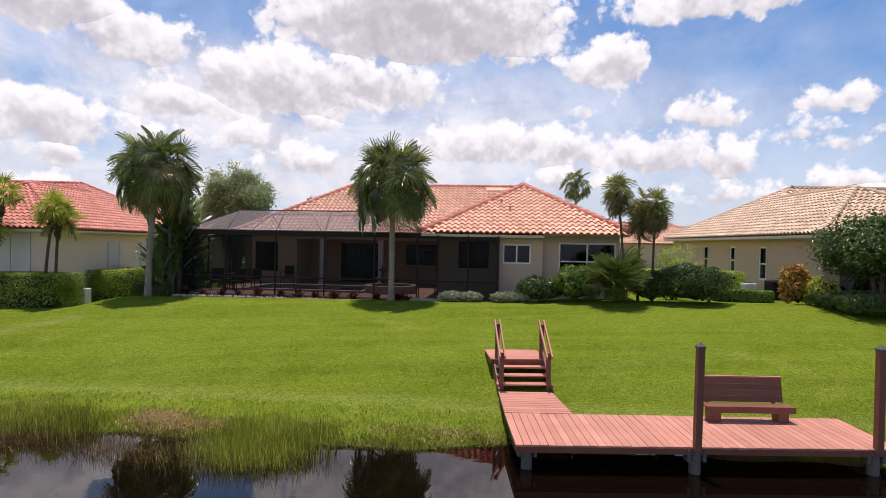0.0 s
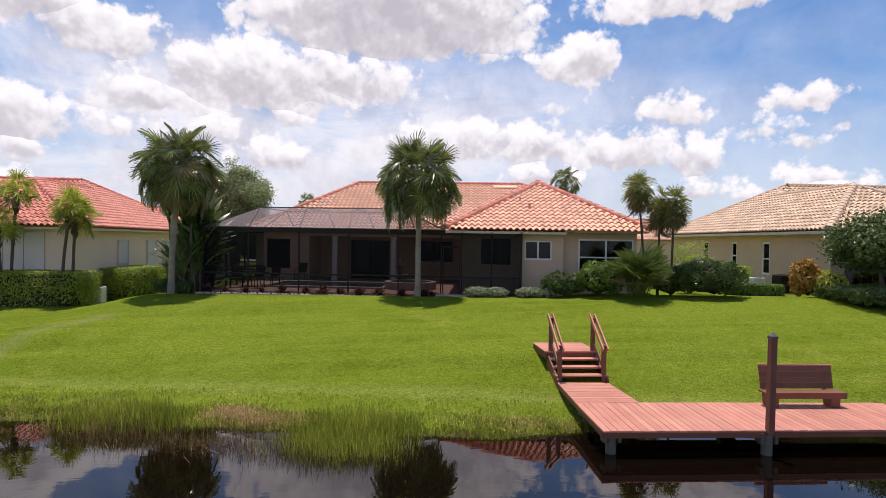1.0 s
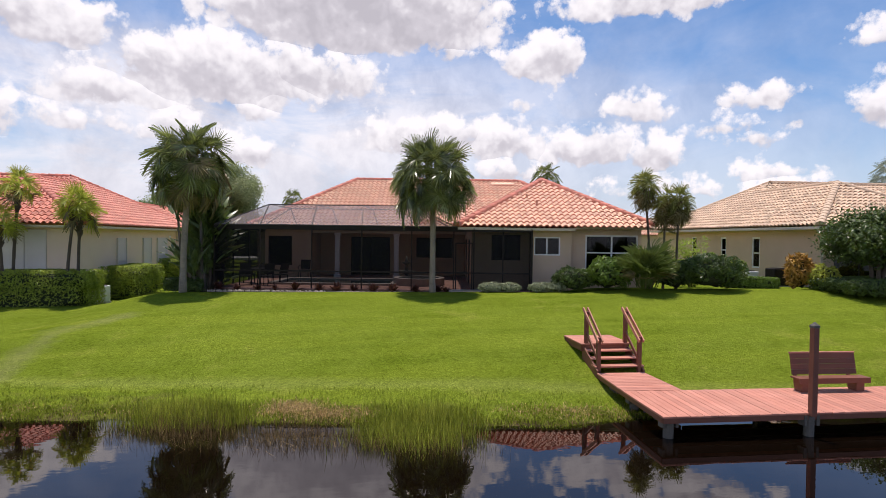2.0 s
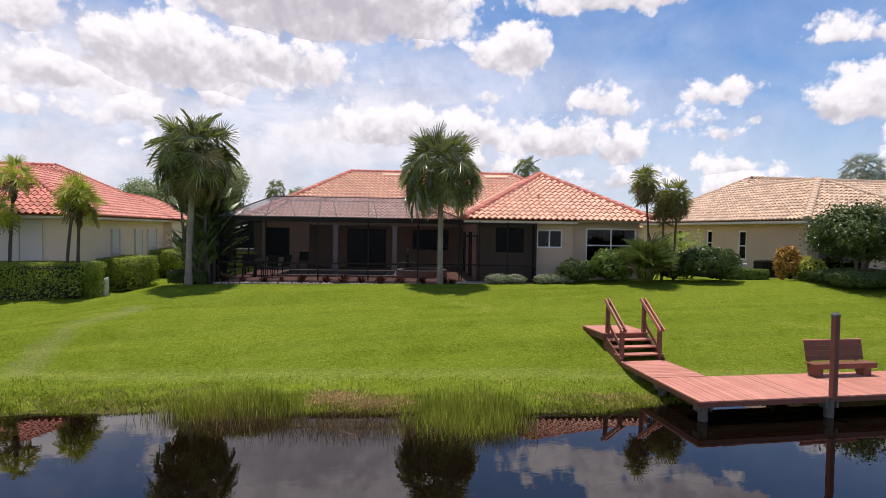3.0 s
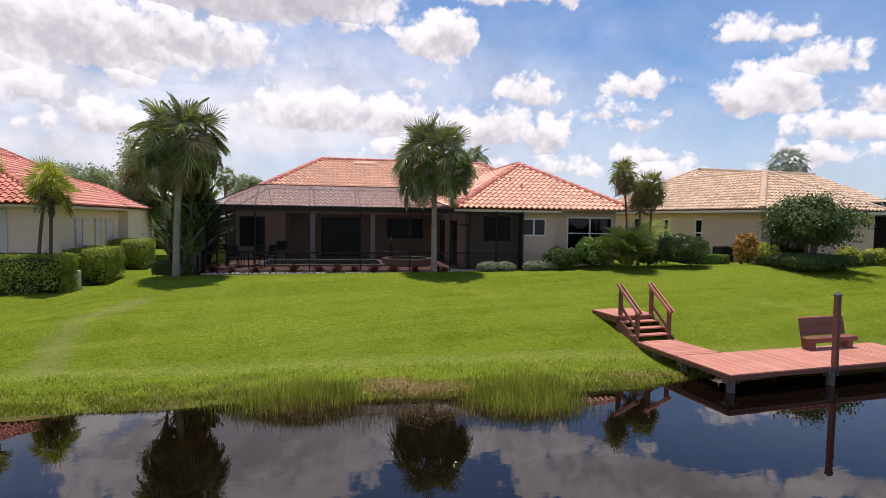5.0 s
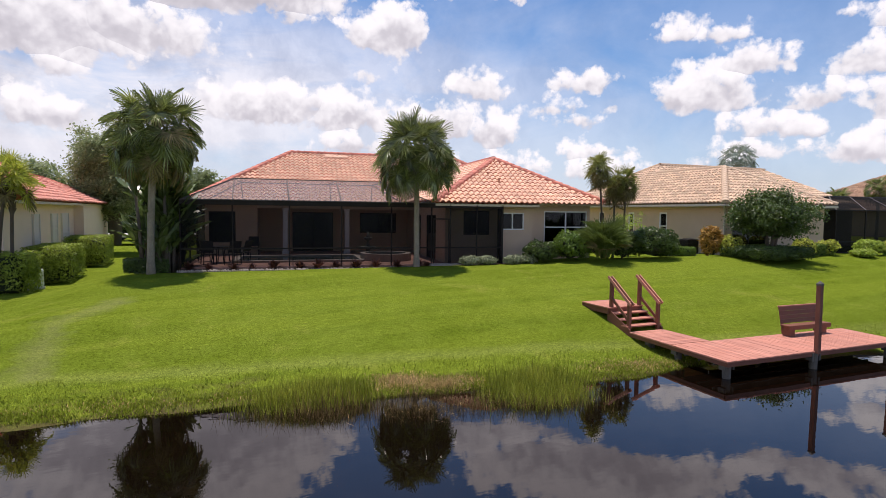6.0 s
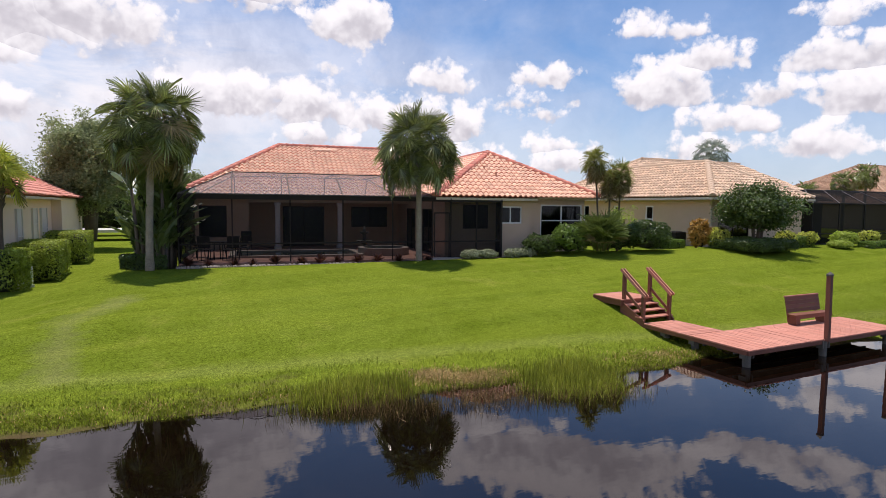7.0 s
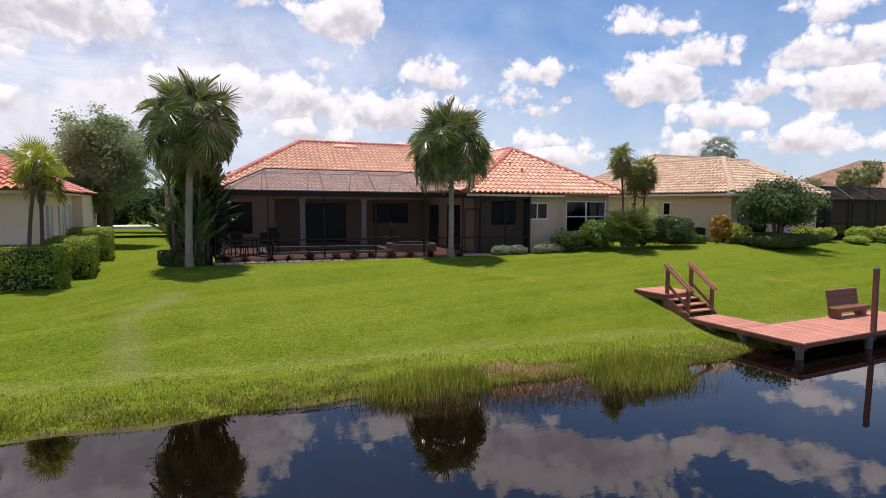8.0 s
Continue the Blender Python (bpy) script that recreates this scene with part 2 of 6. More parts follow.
MAT = {
    "lawn": lawn_material(),
    "water": water_material(),
    "deck": surface("red_stained_deck_boards", (0.44, 0.165, 0.110), (0.58, 0.255, 0.180), 1.6, 60, 0.75, 0.25, 0.45, per_piece=0.16, depth=0.004),
    "stain": surface("dark_red_stained_timber", (0.155, 0.052, 0.031), (0.225, 0.080, 0.048), 2.0, 60, 0.6, 0.25, 0.45, per_piece=0.12, depth=0.004),
    "pile": surface("weathered_pile", (0.075, 0.070, 0.058), (0.155, 0.145, 0.125), 3.0, 40, 0.9, 0.5, 0.5, depth=0.01),
    "stucco": surface("beige_stucco", (0.58, 0.430, 0.300), (0.65, 0.490, 0.350), 0.8, 90, 0.92, 0.35, 0.3, depth=0.006),
    "stucco_cream": surface("cream_stucco", (0.80, 0.625, 0.465), (0.85, 0.68, 0.52), 0.8, 90, 0.92, 0.35, 0.3, depth=0.006),
    "trim": surface("pale_trim", (0.58, 0.50, 0.40), (0.66, 0.575, 0.46), 2.0, 30, 0.6, 0.1),
    "white": surface("white_paint", (0.74, 0.74, 0.73), (0.82, 0.82, 0.81), 3.0, 30, 0.4, 0.05),
    "shutter": surface("pale_grey_shutter", (0.62, 0.565, 0.50), (0.69, 0.635, 0.57), 1.5, 30, 0.6, 0.08),
    "tile": surface("terracotta_tile", (0.68, 0.255, 0.150), (0.95, 0.74, 0.54), 9.0, 40, 0.8, 0.25, 0.45, island=0.20, per_piece=0.20, depth=0.01),
    "tile_red": surface("red_tile", (0.52, 0.150, 0.098), (0.80, 0.40, 0.30), 9.0, 40, 0.8, 0.25, 0.45, island=0.22, depth=0.01),
    "tile_tan": surface("tan_tile", (0.50, 0.305, 0.185), (0.85, 0.665, 0.485), 9.0, 40, 0.8, 0.25, 0.45, island=0.30, depth=0.01),
    "tile_brown": surface("brown_tile", (0.34, 0.185, 0.110), (0.58, 0.39, 0.26), 9.0, 40, 0.8, 0.25, 0.45, island=0.30, depth=0.01),
    # clay of the butt ends, darkened to carry the shadow line under each course
    "tile_edge_shade": surface("red_tile_butt_shade", (0.40, 0.085, 0.050), (0.54, 0.150, 0.095), 9.0, 40, 0.85, 0.2),
    "tile_edge_shade_brown": surface("brown_tile_butt_shade", (0.26, 0.135, 0.080), (0.38, 0.215, 0.135), 9.0, 40, 0.85, 0.2),
    "ridge": surface("red_ridge_tile", (0.50, 0.130, 0.085), (0.72, 0.290, 0.210), 7.0, 40, 0.8, 0.25, 0.45, per_piece=0.22, depth=0.01),
    "under": surface("roof_underlay", (0.34, 0.115, 0.07), (0.42, 0.16, 0.10), 2.0, 20, 0.9, 0.1),
    "under_tan": surface("brown_roof_underlay", (0.20, 0.115, 0.075), (0.27, 0.165, 0.11), 2.0, 20, 0.9, 0.1),
    "mud_stalk": leaf("brown_stalks", (0.085, 0.058, 0.025), (0.20, 0.145, 0.060), 0.8, 0.4, 0.5, 0.2),
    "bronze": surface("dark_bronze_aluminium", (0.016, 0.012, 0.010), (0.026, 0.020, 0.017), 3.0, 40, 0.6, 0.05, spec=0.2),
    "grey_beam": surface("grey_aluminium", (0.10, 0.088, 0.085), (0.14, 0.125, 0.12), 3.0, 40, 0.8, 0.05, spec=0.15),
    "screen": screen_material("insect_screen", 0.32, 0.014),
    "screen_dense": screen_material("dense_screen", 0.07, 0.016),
    # same mesh coloured pale and pinkish, which paints in its sunlit haze
    "screen_roof": screen_material("sunlit_roof_screen", 0.57, 0.28, (1.12, 0.96, 0.98)),
    "glass": glass_material("window_glass", (0.22, 0.235, 0.25)),
    "glass_dark": glass_material("tinted_glass", (0.16, 0.17, 0.18)),
    "paver": surface("red_pavers", (0.34, 0.17, 0.13), (0.46, 0.26, 0.20), 2.0, 24, 0.85, 0.2),
    "coping": surface("pale_stone", (0.30, 0.25, 0.21), (0.44, 0.37, 0.32), 2.0, 24, 0.8, 0.2),
    "pool": surface("pool_lining", (0.025, 0.035, 0.036), (0.035, 0.05, 0.05), 2.0, 24, 0.1, 0.0),
    "trunk": surface("palm_bark", (0.19, 0.155, 0.115), (0.40, 0.335, 0.255), 3.0, 24, 0.95, 1.0, 0.5, depth=0.03),
    "trunk_dark": surface("dark_palm_bark", (0.07, 0.050, 0.038), (0.13, 0.098, 0.075), 3.0, 24, 0.95, 0.9, 0.5, depth=0.02),
    "leaf_grey": leaf("grey_green_leaf", (0.20, 0.235, 0.115), (0.40, 0.43, 0.28), 0.6, 0.2, 0.45),
    "bark": surface("tree_bark", (0.10, 0.080, 0.060), (0.18, 0.145, 0.11), 2.2, 24, 0.95, 0.8, 0.5, depth=0.02),
    "frond": leaf("palm_frond", (0.105, 0.145, 0.028), (0.300, 0.335, 0.100), 0.27, 0.30, 0.45, 0.9, 0.40),
    "frond_old": leaf("old_frond", (0.17, 0.14, 0.050), (0.28, 0.23, 0.095), 0.7, 0.2),
    "frond_yellow": leaf("yellow_frond", (0.34, 0.39, 0.045), (0.58, 0.60, 0.095), 0.5, 0.48),
    "frond_olive": leaf("olive_frond", (0.19, 0.22, 0.045), (0.38, 0.38, 0.110), 0.5, 0.4),
    "frond_grey": leaf("blue_grey_frond", (0.24, 0.29, 0.24), (0.42, 0.47, 0.40), 0.5, 0.3),
    "leaf_dark": leaf("dark_leaf", (0.050, 0.088, 0.016), (0.125, 0.185, 0.040), 0.36, 0.38, 0.4, 0.5),
    "leaf_mid": leaf("green_leaf", (0.095, 0.170, 0.022), (0.215, 0.320, 0.052), 0.38, 0.4, 0.4, 0.5),
    "leaf_hedge": leaf("hedge_leaf", (0.200, 0.275, 0.030), (0.410, 0.480, 0.075), 0.45, 0.38, 0.45),
    "leaf_light": leaf("light_leaf", (0.30, 0.41, 0.050), (0.52, 0.60, 0.110), 0.5, 0.42),
    "leaf_tree": leaf("tree_leaf", (0.20, 0.255, 0.105), (0.42, 0.47, 0.23), 0.45, 0.45),
    "leaf_croton": leaf("croton_leaf", (0.38, 0.17, 0.035), (0.60, 0.40, 0.085), 0.5, 0.25, 0.5),
    "leaf_yellow": leaf("variegated_leaf", (0.40, 0.44, 0.05), (0.66, 0.68, 0.14), 0.5, 0.42, 0.5),
    "leaf_red": leaf("red_shrub_leaf", (0.075, 0.040, 0.028), (0.22, 0.075, 0.055), 0.5, 0.25, 0.5),
    "leaf_fan": leaf("fan_leaf", (0.085, 0.130, 0.024), (0.195, 0.250, 0.058), 0.42, 0.4),
    "paddle": leaf("paddle_leaf", (0.080, 0.125, 0.032), (0.200, 0.255, 0.085), 0.36, 0.28, 0.25, 0.6, 0.35),
    # near-black, so the shade among the leaves is in the colour
    "core": surface("painted_inner_shade", (0.020, 0.026, 0.010), (0.036, 0.042, 0.018), 4.0, 30, 0.95, 0.5),
    "reed": leaf("green_reed", (0.145, 0.185, 0.018), (0.340, 0.385, 0.050), 0.7, 0.4, 0.45, 0.2),
    "straw": leaf("dry_grass", (0.52, 0.34, 0.150), (0.80, 0.59, 0.300), 0.8, 0.5, 0.45, 0.2),
    "blade": leaf("grass_blade", (0.19, 0.255, 0.018), (0.33, 0.39, 0.048), 0.75, 0.5, 0.45, 0.15),
    "mulch": surface("bark_mulch", (0.075, 0.045, 0.032), (0.14, 0.088, 0.06), 6.0, 50, 0.95, 0.8, depth=0.03),
    "curtain": surface("grey_curtain", (0.20, 0.195, 0.20), (0.30, 0.29, 0.30), 2.0, 30, 0.9, 0.1),
    # dark colour stands in for the dimness of unlit rooms
    "dark_inside": surface("darkened_room", (0.14, 0.12, 0.10), (0.18, 0.155, 0.13), 1.0, 30, 0.9, 0.1),
    "concrete": surface("pale_concrete", (0.46, 0.44, 0.41), (0.56, 0.54, 0.50), 1.5, 40, 0.9, 0.3),
    "metal_box": surface("white_enamel", (0.62, 0.62, 0.60), (0.70, 0.70, 0.68), 2.0, 30, 0.5, 0.05),
    "far_wood": surface("distant_woods", (0.030, 0.050, 0.018), (0.075, 0.105, 0.040), 0.5, 3.0, 0.95, 0.3, depth=0.3),
}


# ---- mesh helpers ----
class Mesh:
    """Collects vertices and faces for one mesh."""

    def __init__(self):
        self.v, self.f = [], []

    def poly(self, pts):
        k = len(self.v)
        self.v += [tuple(p) for p in pts]
        self.f.append(tuple(range(k, k + len(pts))))

    def hexa(self, p):
        """Eight corners: the lower four and the upper four, each anticlockwise from above."""
        k = len(self.v)
        self.v += [tuple(q) for q in p]
        for f in ((3, 2, 1, 0), (4, 5, 6, 7), (0, 1, 5, 4), (1, 2, 6, 5), (2, 3, 7, 6), (3, 0, 4, 7)):
            self.f.append(tuple(k + i for i in f))

    def box(self, x0, x1, y0, y1, z0, z1, m=None):
        p = [(x0, y0, z0), (x1, y0, z0), (x1, y1, z0), (x0, y1, z0), (x0, y0, z1), (x1, y0, z1), (x1, y1, z1), (x0, y1, z1)]
        self.hexa([m @ Vector(q) for q in p] if m else p)

    def beam(self, a, b, w, h):
        """A straight bar from a to b, w wide and h deep."""
        a, b = Vector(a), Vector(b)
        d = (b - a).normalized()
        side = d.cross(Vector((0, 0, 1)))
        side = side.normalized() if side.length > 1e-4 else Vector((1, 0, 0))
        top = side.cross(d)
        s, t = side * w / 2, top * h / 2
        self.hexa([a - s - t, a + s - t, b + s - t, b - s - t, a - s + t, a + s + t, b + s + t, b - s + t])

    def tube(self, path, radii, sides=10, cap=True):
        k, n = len(self.v), len(path)
        for i, (p, r) in enumerate(zip(path, radii)):
            p = Vector(p)
            d = (Vector(path[min(i + 1, n - 1)]) - Vector(path[max(i - 1, 0)])).normalized()
            q = d.to_track_quat("Z", "X")
            for j in range(sides):
                a = 2 * math.pi * j / sides
                self.v.append(tuple(p + q @ Vector((math.cos(a) * r, math.sin(a) * r, 0))))
        for i in range(n - 1):
            for j in range(sides):
                a, b = k + i * sides + j, k + i * sides + (j + 1) % sides
                self.f.append((a, b, b + sides, a + sides))
        if cap:
            self.f.append(tuple(k + j for j in reversed(range(sides))))
            self.f.append(tuple(k + (n - 1) * sides + j for j in range(sides)))

    def data(self, name, mat, smooth=False):
        me = bpy.data.meshes.new(name)
        me.from_pydata(self.v, [], self.f)
        me.materials.append(mat)
        if smooth:
            me.polygons.foreach_set("use_smooth", [True] * len(me.polygons))
        return me


def array_mesh(name, verts, faces, mat, normals=None):
    """One mesh out of arrays of vertices and of four-cornered faces."""
    me = bpy.data.meshes.new(name)
    me.from_pydata(verts.tolist(), [], faces.tolist())
    me.materials.append(mat)
    if normals is not None:
        me.shade_smooth()
        me.normals_split_custom_set_from_vertices(normals.tolist())
    return me


def part(name, mesh, mat, parent, label="", smooth=False, bevel=0.0):
    me = mesh.data(name, mat, smooth) if isinstance(mesh, Mesh) else mesh
    ob = new(name, me)
    ob.parent = parent
    if label:
        ob["label"] = label
    if bevel:
        b = ob.modifiers.new("edges", "BEVEL")
        b.width, b.segments, b.limit_method = bevel, 2, "ANGLE"
    return ob


def thing(name, m, label, category, group="", kind=""):
    ob = new(name)
    ob.matrix_world = m
    return tagged(ob, label, category, group, kind)


def structure(name, mesh, mat, label="", smooth=False):
    ob = new(name, mesh.data(name, mat, smooth) if isinstance(mesh, Mesh) else mesh)
    return tagged(ob, label, kind="structure")


def rng(seed):
    return np.random.default_rng(seed)


# ---- the yard's own axes: u along the house, v away from the water ----
TURN = radians(8.6)
CU, SU = math.cos(TURN), math.sin(TURN)


def to_xy(u, v):
    return CU * u + SU * v, -SU * u + CU * v


def to_uv(x, y):
    return CU * x - SU * y, SU * x + CU * y


def at_uv(u, v, z, turn=0.0):
    x, y = to_xy(u, v)
    return pose(x, y, z, 0, 0, -8.6 + turn)


def lerp_table(x, table):
    if x <= table[0][0]:
        return table[0][1]
    for (a, p), (b, q) in zip(table, table[1:]):
        if x <= b:
            k = (x - a) / (b - a)
            return p + (q - p) * k
    return table[-1][1]


def smooth01(a, b, x):
    k = min(1.0, max(0.0, (x - a) / (b - a)))
    return k * k * (3 - 2 * k)


BANK = [(-60, -1.6), (7.0, -1.2), (9.3, -0.45), (10.0, -0.06), (10.35, 0.04), (11.6, 0.09), (12.3, 0.17), (13.0, 0.38), (14.0, 0.64), (15.0, 0.90),
        (16.0, 1.06), (18.5, 1.32), (20.5, 1.56), (22.0, 1.66), (22.7, 1.63), (23.4, 1.52), (60, 1.50)]


def shore_shift(u):
    """How far the water's edge stands back from its mean line."""
    return 0.12 * math.sin(u * 0.9) + 0.10 * math.sin(u * 2.3 + 1.0) + 0.55 * smooth01(-2.6, -0.2, u) - 0.15 * smooth01(-11, -14, u)


def ground_z(x, y):
    u, v = to_uv(x, y)
    k = smooth01(14.5, 10.5, v)
    z = lerp_table(v - shore_shift(u) * k, BANK)
    land = smooth01(10.5, 14, v)
    z += land * 0.012 * max(-12.0, min(u + 4, 14.0)) + 0.18 * smooth01(0.2, 4.0, u) * smooth01(19, 24, v)
    z -= land * 0.62 * smooth01(-15.6, -19.2, u) * smooth01(12, 21, v)
    z += 0.02 * noise.noise(Vector((x * 0.5, y * 0.5, 0)))
    return z


def make_ground():
    xs = sorted(set([-900, -400, -200, -110, -70, -50, -38] + [-30 + 0.5 * i for i in range(0, 111)] + [30, 36, 44, 55, 75, 110, 200, 400, 900]))
    ys = sorted(set([-300, -120, -60, -30, -12, 0, 4] + [6 + 0.3 * i for i in range(0, 64)] + [26 + 1.0 * i for i in range(0, 15)] + [45, 52, 60, 75, 100, 140, 220, 400, 900, 1600]))
    me = Mesh()
    for y in ys:
        for x in xs:
            me.v.append((x, y, ground_z(x, y)))
    w = len(xs)
    for j in range(len(ys) - 1):
        for i in range(w - 1):
            a = j * w + i
            me.f.append((a, a + 1, a + w + 1, a + w))
    structure("ground", me, MAT["lawn"], "mown green lawn sloping down to a pond", smooth=True)
    wa = Mesh()
    wa.poly([(-900, -300, 0), (900, -300, 0), (900, 40, 0), (-900, 40, 0)])
    structure("water", wa, MAT["water"], "still dark pond water mirroring the sky")


make_ground()


# ---- houses ----
def wall_with_openings(me, axis, at, thick, a0, a1, z0, z1, openings):
    """A wall along axis ("u" or "v") whose outer face lies at `at`; openings are (a0, a1, z0, z1)."""
    cuts = sorted({a0, a1, *[o[0] for o in openings], *[o[1] for o in openings]})
    for p, q in zip(cuts, cuts[1:]):
        spans, z = [], z0
        for o in sorted(o for o in openings if o[0] <= p + 1e-6 and o[1] >= q - 1e-6):
            spans.append((z, o[2]))
            z = o[3]
        spans.append((z, z1))
        for s0, s1 in spans:
            if s1 - s0 > 1e-4:
                if axis == "u":
                    me.box(p, q, at, at + thick, s0, s1)
                else:
                    me.box(at, at + thick, p, q, s0, s1)


def window(parent, axis, at, a0, a1, z0, z1, out=-1, mullions=(), rails=(), frame_mat="white", glass="glass", w=0.05):
    """A framed window in an opening; out is the side on which the weather is."""
    fr = Mesh()

    def bar(p0, p1, q0, q1, d0=0.03, d1=0.10):
        lo, hi = sorted((at - out * d0, at - out * d1))
        if axis == "u":
            fr.box(p0, p1, lo, hi, q0, q1)
        else:
            fr.box(lo, hi, p0, p1, q0, q1)

    bar(a0, a0 + w, z0, z1)
    bar(a1 - w, a1, z0, z1)
    bar(a0 + w, a1 - w, z0, z0 + w)
    bar(a0 + w, a1 - w, z1 - w, z1)
    for mu in mullions:
        bar(mu - w * 0.5, mu + w * 0.5, z0 + w, z1 - w, 0.035, 0.09)
    xs = [a0 + w, *mullions, a1 - w]
    for ra in rails:
        for p, q in zip(xs, xs[1:]):
            bar(p + w * 0.5, q - w * 0.5, ra - w * 0.4, ra + w * 0.4, 0.04, 0.085)
    win = part("window", fr, MAT[frame_mat], parent)
    zs = [z0 + w, *rails, z1 - w]
    for p, q in zip(xs, xs[1:]):
        for r, t in zip(zs, zs[1:]):
            pane = Mesh()
            c = at - out * 0.065
            if axis == "u":
                pane.box(p, q, c - 0.004, c + 0.004, r, t)
            else:
                pane.box(c - 0.004, c + 0.004, p, q, r, t)
            ob = part("pane", pane, MAT[glass], win)
            ob.visible_shadow = False
    return win


TILE_W, TILE_L = 0.275, 0.36
TILE_EDGE_SHADES = {"terracotta_tile": "tile_edge_shade", "red_tile": "tile_edge_shade", "tan_tile": "tile_edge_shade_brown", "brown_tile": "tile_edge_shade_brown"}
RIDGES = {"terracotta_tile": "ridge", "red_tile": "ridge", "tan_tile": "tile_tan", "brown_tile": "tile_brown"}


def tile_mesh(name, mat):
    """One S-shaped clay tile: a barrel and a pan, with a thick lower edge."""
    xs = [TILE_W * k for k in (0.0, 0.16, 0.355, 0.55, 0.71, 0.855, 1.0)]
    hs = [0.030, 0.086, 0.108, 0.086, 0.030, 0.008, 0.030]
    me = Mesh()
    for y, lift in ((0.0, 0.056), (TILE_L + 0.03, 0.0)):
        for x, h in zip(xs, hs):
            me.v.append((x - TILE_W / 2, y, h + lift))
    n = len(xs)
    for i in range(n - 1):
        me.f.append((i, i + 1, n + i + 1, n + i))
    k = len(me.v)
    for x, h in zip(xs, hs):
        me.v.append((x - TILE_W / 2, 0.004, h + 0.056 - 0.056))
    for i in range(n - 1):
        me.f.append((k + i, k + i + 1, i + 1, i))
    return me


def inside(poly, x, y):
    c, j = False, len(poly) - 1
    for i in range(len(poly)):
        (xi, yi), (xj, yj) = poly[i], poly[j]
        if (yi > y) != (yj > y) and x < (xj - xi) * (y - yi) / (yj - yi) + xi:
            c = not c
        j = i
    return c


def roof_face(parent, corners, mat, own=0):
    """Tiles one sloping face: corners start along its eave, left to right seen from outside. `own` of the lowest tiles become pieces of their own."""
    pts = [Vector(p) for p in corners]
    o = pts[0]
    ex = (pts[1] - pts[0]).normalized()
    nrm = ex.cross(pts[-1] - pts[0]).normalized()
    ey = nrm.cross(ex)
    flat = [((p - o).dot(ex), (p - o).dot(ey)) for p in pts]
    xs, ys = [p[0] for p in flat], [p[1] for p in flat]
    base = Matrix((ex, ey, nrm)).transposed().to_4x4()
    base.translation = o
    t = tile_mesh("tile", mat)
    # butt faces take the darker colour, with the course's shadow painted in
    edge = MAT[TILE_EDGE_SHADES[mat.name]]
    tv, tf = np.array(t.v), t.f
    single = None
    verts, faces, made = [], [], 0
    rows = int((max(ys) - min(ys)) / TILE_L) + 2
    for r in range(rows):
        y = min(ys) + r * TILE_L - 0.06
        cols = int((max(xs) - min(xs)) / TILE_W) + 2
        for k in range(cols):
            x = min(xs) + (k + 0.5) * TILE_W
            if not (inside(flat, x, y + TILE_L * 0.55) or (inside(flat, x - 0.12, y + 0.3) and inside(flat, x + 0.12, y + 0.3))):
                continue
            if made < own:
                if single is None:
                    single = t.data("tile", mat, smooth=False)
                    single.materials.append(edge)
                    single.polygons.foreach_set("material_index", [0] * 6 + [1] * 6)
                ob = new("tile", single)
                ob.parent = parent
                ob.matrix_basis = base @ Matrix.Translation((x, y, 0.0))
                made += 1
            else:
                jit = 0.006 * math.sin(k * 12.9 + r * 78.2)
                w = (tv[:, 0:1] + x) * np.array(ex) + (tv[:, 1:2] + y + jit) * np.array(ey) + tv[:, 2:3] * np.array(nrm) + np.array(o)
                s = len(verts)
                verts += w.tolist()
                faces += [tuple(s + i for i in f) for f in tf]
    me = bpy.data.meshes.new("tiles")
    me.from_pydata(verts, [], faces)
    me.materials.append(mat)
    me.materials.append(edge)
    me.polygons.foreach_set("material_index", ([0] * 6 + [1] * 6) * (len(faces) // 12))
    ob = part("tiles", me, mat, parent)
    ob["kind"] = "stuff"


CAPS = {}


def ridge_caps(parent, a, b, mat):
    """Half-round cap tiles along a ridge or hip, each lapping the one below it."""
    a, b = Vector(a), Vector(b)
    d = (b - a).normalized()
    side = d.cross(Vector((0, 0, 1))).normalized()
    up = side.cross(d)
    n = max(1, int((b - a).length / 0.39))
    step = (b - a).length / n
    if mat.name not in CAPS:
        me = Mesh()
        for y, r, lift in ((0.0, 0.185, 0.016), (0.44, 0.165, 0.0)):
            me.v.append((r * 1.05, y, 0.0))
            for j in range(7):
                t = math.pi * j / 6
                me.v.append((math.cos(t) * r, y, math.sin(t) * r * 0.55 + lift + 0.075))
            me.v.append((-r * 1.05, y, 0.0))
        for j in range(8):
            me.f.append((j + 1, j, 9 + j, 10 + j))
        me.f.append(tuple(range(9)))
        CAPS[mat.name] = me.data("ridge_cap", mat)
    turn = Matrix((side, d, up)).transposed().to_4x4()
    for i in range(n):
        ob = new("ridge_cap", CAPS[mat.name])
        ob.parent = parent
        ob.matrix_basis = Matrix.Translation(a + d * (i * step)) @ turn


def underlay(parent, faces, mat):
    me = Mesh()
    for f in faces:
        me.poly(f)
    return part("underlay", me, mat, parent)


def fill_wall(parent, segments, mat, label=""):
    me = Mesh()
    for s in segments:
        wall_with_openings(me, *s)
    return part("wall", me, mat, parent, label)


def tiled(parent, fs, caps, mat, under, own=0):
    roof = underlay(parent, fs, under)
    roof.name = "roof"
    for i, f in enumerate(fs):
        roof_face(roof, f, mat, own if i == 0 else 0)
    for a, b in caps:
        ridge_caps(roof, a, b, MAT[RIDGES[mat.name]])
    return roof


FLOOR = 1.66


